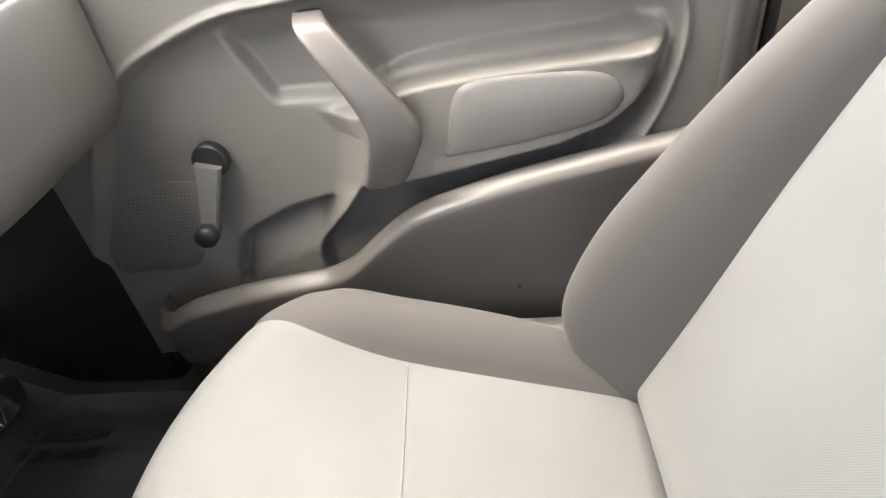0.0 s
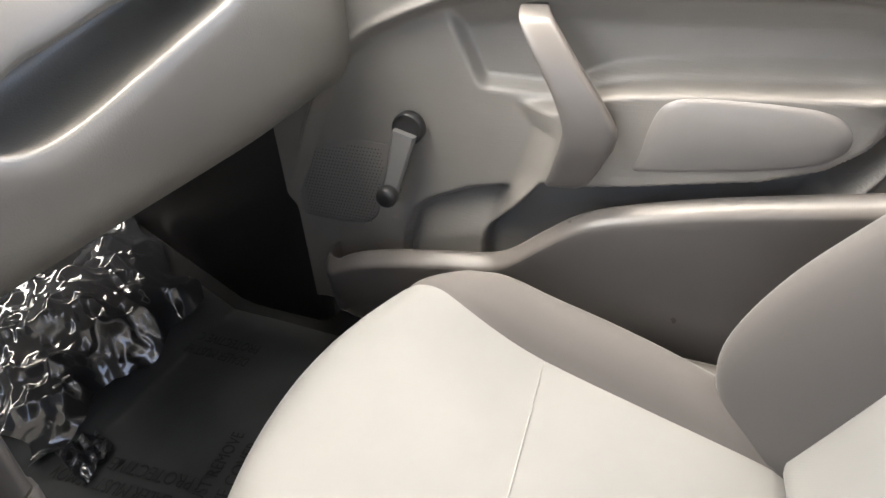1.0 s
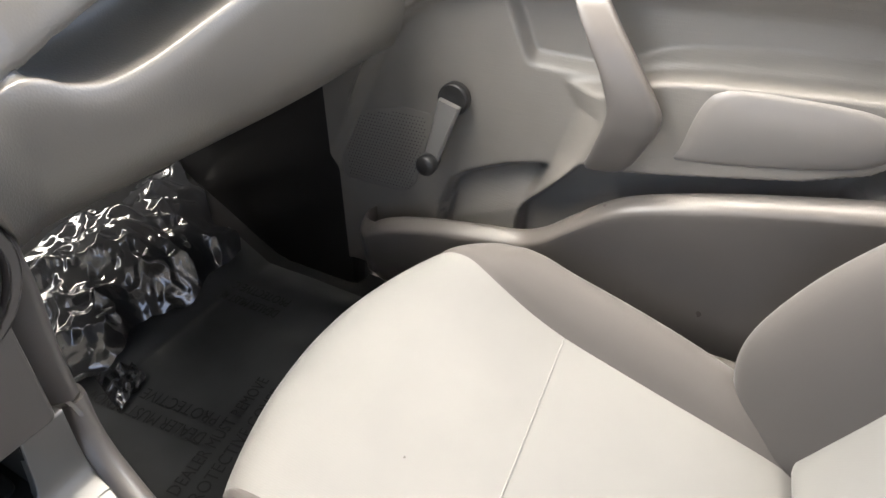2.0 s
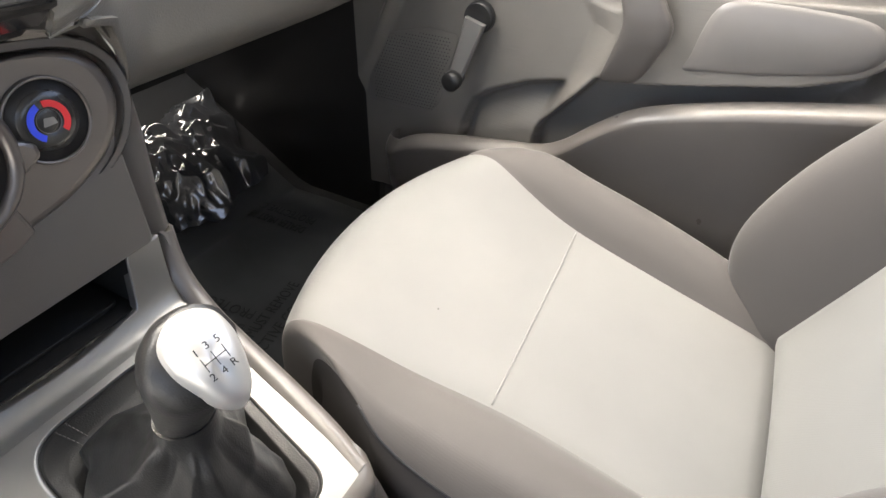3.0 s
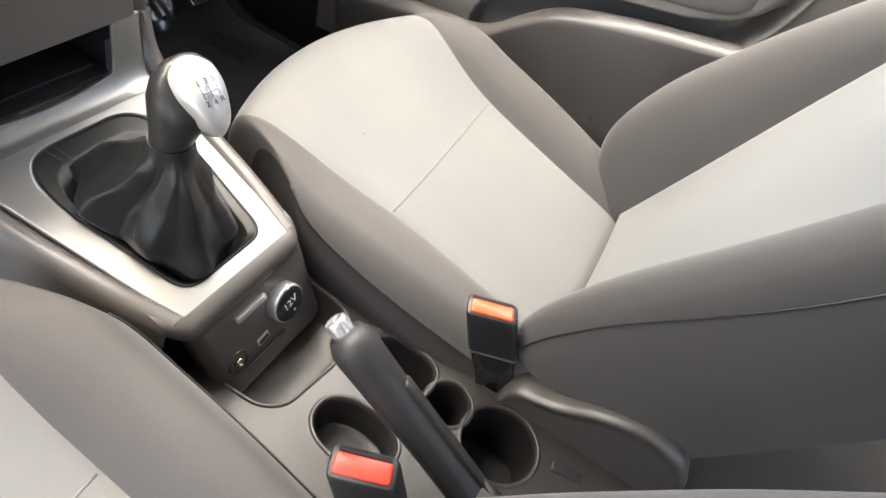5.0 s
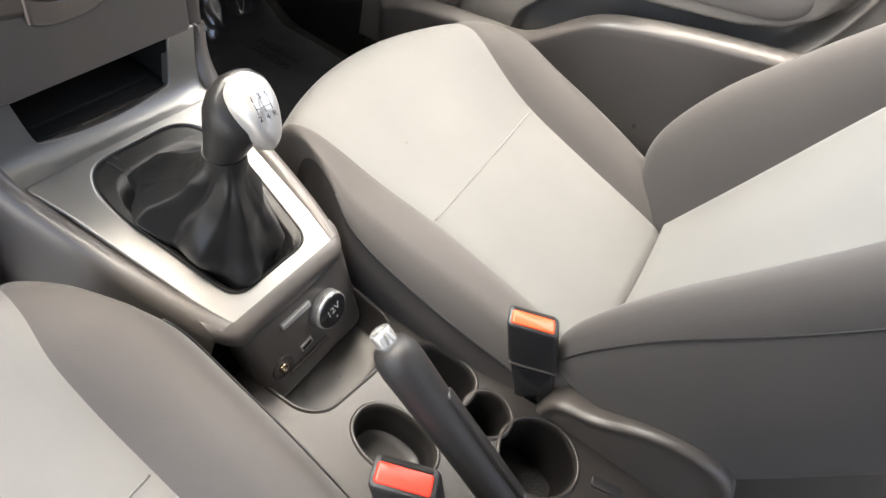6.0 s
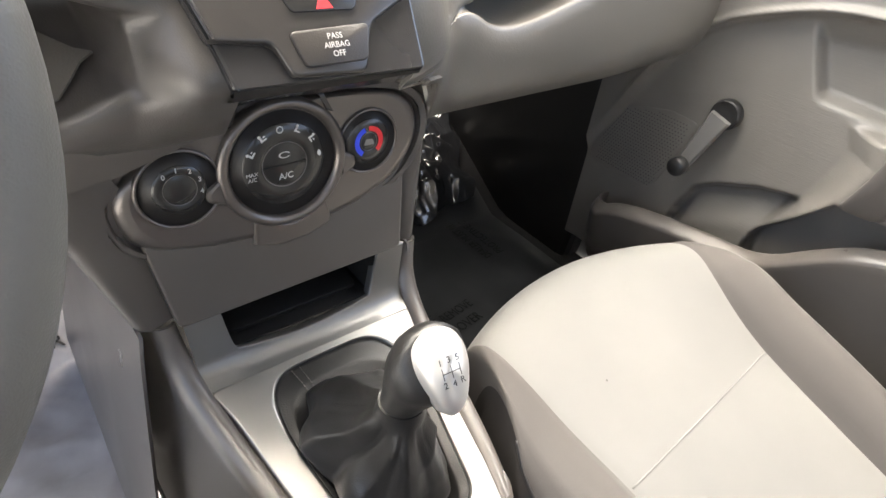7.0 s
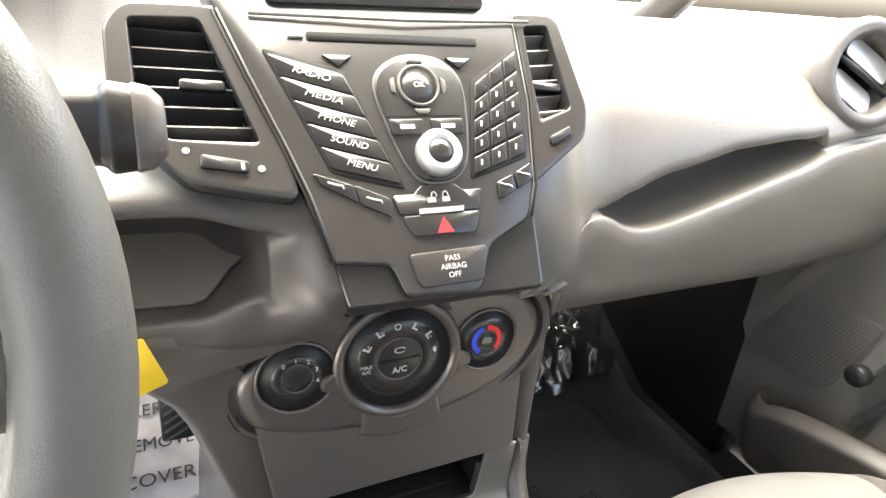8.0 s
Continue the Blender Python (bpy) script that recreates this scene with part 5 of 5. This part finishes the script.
plate = bmesh.new()
loops = []
for pts in [[(p.x * 0.90, p.y * 0.90 + 0.003) for p in eye]] + [circle(x, z, hole) for x, z, r, hole in KNOBS.values()]:
    vs = [plate.verts.new(YM @ V(p[0], p[1], 0.003)) for p in pts]
    loops += [plate.edges.new((vs[i], vs[(i + 1) % len(vs)])) for i in range(len(vs))]
bmesh.ops.triangle_fill(plate, use_beauty=True, use_dissolve=False, edges=loops, normal=YM.col[2].xyz)
part("bezel", plate, BEZEL, clim, "bronze grey lacquered bezel", False)
part("bezel_edge", loft([bezel_ring(1.0, -0.03), bezel_ring(1.0, -0.010), bezel_ring(0.993, -0.006), bezel_ring(0.98, -0.0025), bezel_ring(0.96, 0.0006), bezel_ring(0.93, 0.0024), bezel_ring(0.90, 0.003)], True), BEZEL, clim, "rolled bezel edge")
part("bezel_rim", ring_plate([(p.x * 1.055 + (0.004 if p.x > 0.05 else 0), p.y * 1.10 + (0.003 if p.y > 0 else 0)) for p in eye], [(p.x * 1.002, p.y * 1.004) for p in eye], (0, 0), -0.03, -0.001, YM, 120, 0.003), COLUMN, clim)
CX2, CZ2 = KNOBS["mode"][0], KNOBS["mode"][1]
ORB = YM @ pose(CX2, CZ2, 0.0)
part("centre_collar", lathe([(0.0560, 0.002), (0.0555, 0.006), (0.053, 0.0085), (0.050, 0.0085), (0.0475, 0.0065), (0.0458, 0.002), (0.0452, -0.004)], ORB, 64, None, False), BEZEL, clim, "raised round collar")
tab = [(0.0755 * math.cos(radians(a)), 0.0755 * math.sin(radians(a))) for a in span(244, 302, 14)] + [(0.055 * math.cos(radians(a)), 0.055 * math.sin(radians(a))) for a in span(310, 236, 14)]
part("collar_tab", prism(tab, -0.02, 0.0060, ORB, 0.0025), BEZEL, clim, "rounded tab under the collar", False)
for s in (-1, 1):
    bridge = round_poly([(CX2 + s * 0.050, -0.022), (CX2 + s * 0.066, -0.014), (CX2 + s * 0.066, -0.004), (CX2 + s * 0.052, 0.004)], 0.004)
    part("bezel_bridge", prism(bridge, 0.0, 0.0070, YM, 0.003), BEZEL, clim, "", False)
    # notch lines where the upper wing leaves the collar
    notch = [(CX2 + s * 0.040, 0.042), (CX2 + s * 0.046, 0.040), (CX2 + s * 0.038, 0.056), (CX2 + s * 0.033, 0.056)]
    part("bezel_notch", prism(notch if s > 0 else notch[::-1], 0.0, 0.0050, YM, 0.001), GLOSS, clim, "", False)


def knob(x, z, r, hole, name, label, hub=0.585):
    m = YM @ pose(x, z, SINK)
    if r < 0.03:
        part("knob_collar", lathe([(hole * 1.10, 0.002), (hole * 1.09, 0.0050), (hole * 1.04, 0.0062), (hole * 1.0, 0.0045), (hole * 0.99, -0.002)], YM @ pose(x, z, 0), 56, None, False), BEZEL, clim)
    part("knob_dish", lathe([(hole * 1.0, 0.004 - SINK), (hole * 0.985, 0.0), (hole * 0.97, -0.001), (hole * 0.3, -0.001)], m, 56), WELL, clim)
    ob = part(name, lathe([(r * 1.13, -0.002), (r * 1.12, 0.008), (r * 1.07, 0.010), (r * 1.01, 0.0105), (r, 0.012), (r * 0.985, 0.0185), (r * 0.95, 0.0208), (r * (hub + 0.035), 0.0212), (r * hub, 0.0204), (r * (hub - 0.035), 0.0208), (r * 0.1, 0.0214)], m, 56), BUTTON, clim, label)
    part("grip_ring", lathe([(r * (hub + 0.03), 0.0206), (r * (hub + 0.015), 0.0216), (r * hub, 0.0206)], m, 48, None, False), SMOOTH, ob)
    return ob, m @ pose(0, 0, 0.0214)


def arc(r, w, a0, a1, n=14):
    outer_ = [(r * math.cos(radians(a)), r * math.sin(radians(a))) for a in span(a0, a1, n)]
    return outer_ + [((r - w) * math.cos(radians(a)), (r - w) * math.sin(radians(a))) for a in span(a1, a0, n)]


def flat_strip(pts, m, h):
    bm = bmesh.new()
    n = len(pts) // 2
    lo = [bm.verts.new(m @ V(p[0], p[1], 0)) for p in pts]
    hi = [bm.verts.new(m @ V(p[0], p[1], h)) for p in pts]
    k = len(pts)
    for i in range(n - 1):
        bm.faces.new((hi[i], hi[i + 1], hi[k - 2 - i], hi[k - 1 - i]))
    for i in range(k):
        bm.faces.new((lo[i], lo[(i + 1) % k], hi[(i + 1) % k], hi[i]))
    return bm


fan, m = knob(*KNOBS["fan"], "fan_knob", "black fan speed knob")
for k, ch in enumerate("01234"):
    a = radians(128 - 36 * k)
    lettering("knob_text", ch, 0.0056, m @ pose(0.0160 * math.cos(a), 0.0160 * math.sin(a), -0.0002), INK, fan)
mode, m = knob(*KNOBS["mode"], "mode_knob", "large black air direction knob", 0.51)
for k in range(6):
    a = radians(152 - 29 * k)
    c = Vector((0.0305 * math.cos(a), 0.0305 * math.sin(a)))
    icon = m @ pose(c.x, c.y, -0.0002, 0, 0, math.degrees(a) - 90)
    if k == 2:
        part("knob_mark", flat_strip(arc(0.0030, 0.0009, 90, 445, 16), icon, 0.0003), INK, mode, "", False)
        continue
    if k == 5:
        part("knob_mark", flat_strip(arc(0.0040, 0.0030, 40, 140, 10), icon @ pose(0, -0.002, 0), 0.0003), INK, mode, "", False)
    else:
        part("knob_mark", flat_strip(arc(0.0013, 0.0012, 0, 350, 8), icon @ pose(-0.0015, 0.0030, 0), 0.0003), INK, mode, "", False)
        part("knob_mark", prism([(-0.0028, -0.002), (-0.0012, -0.002), (-0.0004, 0.0016), (-0.0022, 0.0016)], 0, 0.0003, icon, 0.0001), INK, mode, "", False)
        part("knob_mark", prism([(-0.0014, -0.002), (0.0028, -0.0024), (0.0028, -0.0012), (-0.0012, -0.0006)], 0, 0.0003, icon, 0.0001), INK, mode, "", False)
    if k in (0, 1, 4):
        part("knob_mark", prism([(0.0010, 0.0), (0.0034, 0.0006), (0.0012, 0.0016)], 0, 0.0003, icon, 0.0001), INK, mode, "", False)
lettering("knob_text", "MAX", 0.0046, m @ pose(-0.0283, -0.003, -0.0002), INK, mode)
lettering("knob_text", "A/C", 0.0046, m @ pose(-0.0283, -0.0074, -0.0002), INK, mode)
lettering("knob_text", "A/C", 0.0078, m @ pose(0.0, -0.010, 0.0002), INK, mode)
part("knob_mark", flat_strip(arc(0.0052, 0.0014, 20, 330, 12), m @ Matrix.Diagonal((1, 0.55, 1, 1)) @ pose(0, 0.016, 0.0002), 0.0002), INK, mode, "", False)
part("knob_split", prism([(-0.0180, -0.0004), (0.0180, -0.0004), (0.0180, 0.0004), (-0.0180, 0.0004)], -0.001, 0.0003, m, 0.0001), DARK, mode, "", False)
temp, m = knob(*KNOBS["temp"], "temperature_knob", "temperature knob with blue and red arc", 0.37)
part("cold_arc", flat_strip(arc(0.0146, 0.0046, 108, 238), m @ pose(0, 0, -0.0002), 0.0004), BLUE, temp, "blue arc", False)
part("hot_arc", flat_strip(arc(0.0146, 0.0046, 90, -48), m @ pose(0, 0, -0.0002), 0.0004), RED, temp, "red arc", False)
part("knob_mark", prism(round_poly([(-0.005, -0.003), (0.005, -0.003), (0.004, 0.002), (-0.003, 0.003)], 0.001), -0.0008, 0.0003, m, 0.0001), SILVER, temp, "", False)
for (x, z, r, hole), a in zip(KNOBS.values(), (0.1, 0.72, -0.75)):
    part("pointer_mark", prism([(-0.001, -0.001), (0.001, -0.001), (0.001, 0.0015), (-0.001, 0.0015)], 0.008, 0.0115, YM @ pose(x + r * 1.06 * math.cos(a), z + r * 1.06 * math.sin(a), SINK), 0.0002), INK, clim, "", False)

# ---- column under the climate panel ----
column = thing("stack_column", (0.0, 0.42, 0.4), "charcoal lower stack with open storage tray", "console tray")
PN = frame_of((0.004, 0.412, 0.55), (1, 0, 0), (0, 0.21, 1))
part("front_panel", prism(round_poly([(-0.113, -0.122), (0.109, -0.118), (0.122, 0.0), (-0.130, 0.0)], 0.006), -0.03, 0.0, PN, 0.002), COLUMN, column, "", False)
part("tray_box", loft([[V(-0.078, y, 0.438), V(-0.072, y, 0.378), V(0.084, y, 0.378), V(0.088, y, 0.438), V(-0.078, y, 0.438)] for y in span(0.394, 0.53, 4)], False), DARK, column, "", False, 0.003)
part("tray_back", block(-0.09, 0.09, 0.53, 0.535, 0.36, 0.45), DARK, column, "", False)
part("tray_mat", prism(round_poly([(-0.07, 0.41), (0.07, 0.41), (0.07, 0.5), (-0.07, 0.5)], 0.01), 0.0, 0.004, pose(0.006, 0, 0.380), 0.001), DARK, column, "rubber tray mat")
for s in (-1, 1):
    rows = []
    wide = ((0.622, 0.150, 0.390), (0.617, 0.185, 0.381), (0.607, 0.191, 0.380), (0.595, 0.191, 0.381), (0.57, 0.182, 0.389), (0.548, 0.168, 0.397), (0.52, 0.157, 0.400), (0.47, 0.143, 0.400), (0.431, 0.131, 0.3985))
    for z, x, y in wide if s < 0 else ((0.64, 0.105, 0.410), (0.61, 0.132, 0.414), (0.57, 0.147, 0.416), (0.52, 0.144, 0.412), (0.47, 0.134, 0.402), (0.431, 0.131, 0.3985)):
        rows.append([V(s * ((x - 0.050 - 0.075 * smooth(0.565, 0.600, z)) if s < 0 else x - 0.02), y + 0.014 - 0.008 * smooth(0.58, 0.6, z), z), V(s * (x - 0.002), y - 0.002, z), V(s * (x + 0.006), y + 0.002, z), V(s * (x + 0.010), y + 0.012, z), V(s * (x + 0.012), y + 0.05, z), V(s * (x + 0.012), y + 0.30, z)])
    part("side_column", loft(rows), COLUMN, column, "", True, 0.003)

# flanks of the tunnel trim that fall from the column to the carpet
for s in (-1, 1):
    rows = []
    wide = 0.012 if s < 0 else 0.0
    for y in span(0.392, 0.80, 12):
        f = smooth(0.39, 0.46, y)
        rows.append([V(s * (x + wide), y, z) for x, z in ((0.1275 + 0.002 * f, 0.4315), (0.132 + 0.006 * f, 0.400), (0.140 + 0.008 * f, 0.33), (0.152 + 0.010 * f, 0.22), (0.166 + 0.012 * f, 0.10), (0.176, 0.03))])
    # Lighter plastic than the column paints in the light glancing along the flanks.
    part("tunnel_flank", loft(rows), SMOOTH, column, "", True, 0.003)

# ---- floor coverings ----
def crumple(x, y, k=1.0):
    v = V(x * 10.0, y * 12.5, 3.0)
    ridge = abs(noise.noise(v)) + 0.46 * abs(noise.noise(v * 2.1 + V(3, 0, 0)))
    ridge += 0.13 * abs(noise.noise(v * 4.3 + V(0, 5, 0)))
    return 0.055 * k * (0.75 - ridge)


mat = thing("floor_mat_cover", (0.4, 0.55, 0.04), "black plastic film laid over the passenger floor mat", "mat cover")
part("flat_film", sheet(lambda u, v: V(u, v, floor_height(0.4, v) + 0.010 + 0.002 * noise.noise(V(u * 7, v * 7, 0)) + 0.0015 * noise.noise(V(u * 25, v * 12, 4))), span(0.165, 0.70, 90), span(0.10, 0.90, 120)), MATFILM, mat, "dull black printed film", True, 0.002)


def film(u, v):
    edge = min(1.0, 6 * min(u, 1 - u), 6 * min(v, 1 - v))
    x = 0.27 + 0.40 * u + 0.03 * noise.noise(V(v * 4, 1.0, 0)) + 0.06 * v
    y = 0.82 + 0.21 * v + 0.03 * noise.noise(V(u * 4, 2.0, 0)) + 0.02 * u
    return V(x, y, floor_height(0.4, y) + 0.016 + crumple(x, y) * (0.4 + 0.6 * edge) + 0.03 * math.sin(math.pi * u) * math.sin(math.pi * v))


part("crumpled_film", sheet(film, span(0, 1, 130), span(0, 1, 90)), FILM, mat, "shiny crumpled film edge", True, 0.001)
part("loose_corner", sheet(lambda u, v: V(0.285 + 0.07 * u + 0.01 * v, 0.735 + 0.05 * v + 0.02 * u, 0.05 + 0.045 * v * (1 - u) + 0.012 * noise.noise(V(u * 5, v * 5, 7))), span(0, 1, 20), span(0, 1, 20)), FILM, mat, "loose film corner", True, 0.001)
for k, word in enumerate(("DEALER MUST REMOVE", "PROTECTIVE COVER")):
    lettering("printed_text", word, 0.030, pose(0.300 + 0.034 * k, 0.700 + 0.006 * k, 0.0465, 0, 0, 96), DARKINK, mat, 0.24, 0.0003)
    lettering("printed_text", word, 0.030, pose(0.575 + 0.034 * k, 0.765, 0.0465, 0, 0, 92), DARKINK, mat, 0.19, 0.0003)
    lettering("printed_text", word, 0.030, pose(0.335 - 0.006 * k, 0.565 - 0.036 * k, 0.0465, 0, 0, 8), DARKINK, mat, 0.22, 0.0003)

dmat = thing("floor_mat_cover", (-0.4, 0.6, 0.04), "milky plastic film over the driver's floor mat", "mat cover")
part("flat_film", sheet(lambda u, v: V(u, v, floor_height(-0.4, v) + 0.014 + 0.36 * crumple(u * 0.6, v * 0.6)), span(-0.70, -0.155, 130), span(0.10, 1.0, 200)), CLEARFILM, dmat, "milky crinkled film", True, 0.001)
for k, word in enumerate(("DEALER MUST", "REMOVE", "COVER")):
    y = 0.93 - 0.05 * k
    lettering("printed_text", word, 0.030, pose(-0.25, y, floor_height(-0.4, y) + 0.026, 32, 0, 0), DARKINK, dmat, 0.11 if k else 0.19, 0.0004)

# ---- pedal and steering wheel ----
pedal = thing("accelerator_pedal", (-0.2, 0.78, 0.1), "ribbed black accelerator pedal", "pedal")
PD = frame_of((-0.203, 0.75, 0.275), (1, 0, 0), (0, 0.45, 1))
part("pedal_pad", prism(round_poly([(-0.021, -0.045), (0.021, -0.045), (0.021, 0.045), (-0.021, 0.045)], 0.006), 0.0, 0.010, PD, 0.002), BLACK, pedal)
for k in range(7):
    part("rib", prism([(-0.018, -0.0015), (0.018, -0.0015), (0.018, 0.0015), (-0.018, 0.0015)], 0.009, 0.0125, PD @ pose(0, -0.036 + 0.012 * k, 0, 0, 0, 25), 0.0005), SMOOTH, pedal, "", False)
part("pedal_arm", tube([(-0.203, 0.76, 0.29), (-0.203, 0.84, 0.40), (-0.203, 0.88, 0.52)], 0.008, 8), BLACK, pedal)

wheel_thing = thing("steering_wheel", (-0.360, 0.24, 0.73), "grained black steering wheel rim with column stalk behind", "steering wheel")
WM = frame_of((-0.360, 0.205, 0.735), (1, 0, 0), (0, 0.42, 1))
rim = bmesh.new()
rings = []
for k in range(97):
    a = 2 * math.pi * k / 96
    c = V(0.182 * math.cos(a), 0.182 * math.sin(a), 0)
    r = 0.0165
    rings.append([WM @ (c + V(math.cos(a), math.sin(a), 0) * (r * math.cos(2 * math.pi * j / 16)) + V(0, 0, 1) * (r * 1.15 * math.sin(2 * math.pi * j / 16))) for j in range(16)])
part("rim", loft(rings, True), material("wheel_grain", (0.135, 0.130, 0.118), 0.42, grain=0.18, grain_size=1000), wheel_thing, "grained dark rim")
part("hub", lathe([(0.02, -0.05), (0.075, -0.045), (0.08, -0.01), (0.06, 0.01), (0.01, 0.014)], WM, 36), TRIM, wheel_thing)
for a in (185, 270, -5):
    d = V(math.cos(radians(a)), math.sin(radians(a)), 0)
    part("spoke", tube([WM @ (d * 0.06), WM @ (d * 0.12 + V(0, 0, -0.006)), WM @ (d * 0.178)], 0.016, 10, None, 0.5), TRIM, wheel_thing)
part("column", tube([WM @ V(0, 0, -0.03), WM @ V(0, 0, -0.12), WM @ V(0, 0, -0.22)], 0.055, 20), TRIM, wheel_thing)
STK = frame_of((-0.193, 0.300, 0.772), (1, 0.1, -0.05), (0, 0.4, 1)) @ Matrix.Diagonal((0.84, 0.74, 0.9, 1))
stalk = part("wiper_stalk", loft([[STK @ V(u, h * w, t * d) for w, d in ((-1, -0.6), (-1, 0.6), (-0.6, 1), (0.6, 1), (1, 0.6), (1, -0.6), (0.6, -1), (-0.6, -1))] for u, h, t in ((-0.13, 0.009, 0.007), (-0.03, 0.012, 0.009), (-0.02, 0.019, 0.011), (0.022, 0.020, 0.012), (0.026, 0.025, 0.015), (0.044, 0.022, 0.014), (0.050, 0.015, 0.010))], True, True), WELL, wheel_thing, "black wiper stalk with printed sign", True, 0, 0.0015)
part("stalk_cap", loft([[STK @ V(u, h * w, t * d) for w, d in ((-1, -0.6), (-1, 0.6), (-0.6, 1), (0.6, 1), (1, 0.6), (1, -0.6), (0.6, -1), (-0.6, -1))] for u, h, t in ((0.036, 0.0245, 0.0153), (0.044, 0.0228, 0.0147), (0.051, 0.0155, 0.0105))], True, True), SMOOTH, stalk, "grey stalk end cap", True, 0, 0.0015)
part("stalk_mark", flat_strip(arc(0.009, 0.0016, 30, 150, 8), STK @ pose(0.0, -0.004, 0.0122), 0.0003), INK, stalk, "", False)
part("stalk_mark", prism([(-0.001, -0.01), (0.001, -0.01), (0.001, 0.004), (-0.001, 0.004)], 0.012, 0.0126, STK, 0.0001), INK, stalk, "", False)

# a speck on the seat cloth
part("speck", lathe([(0.0022, -0.003), (0.0022, 0.0010), (0.0010, 0.0014)], pose(0.275, 0.199, 0.3075, 0, 0, 0), 10), DARKFAB, passenger_seat, "tiny dark stain")
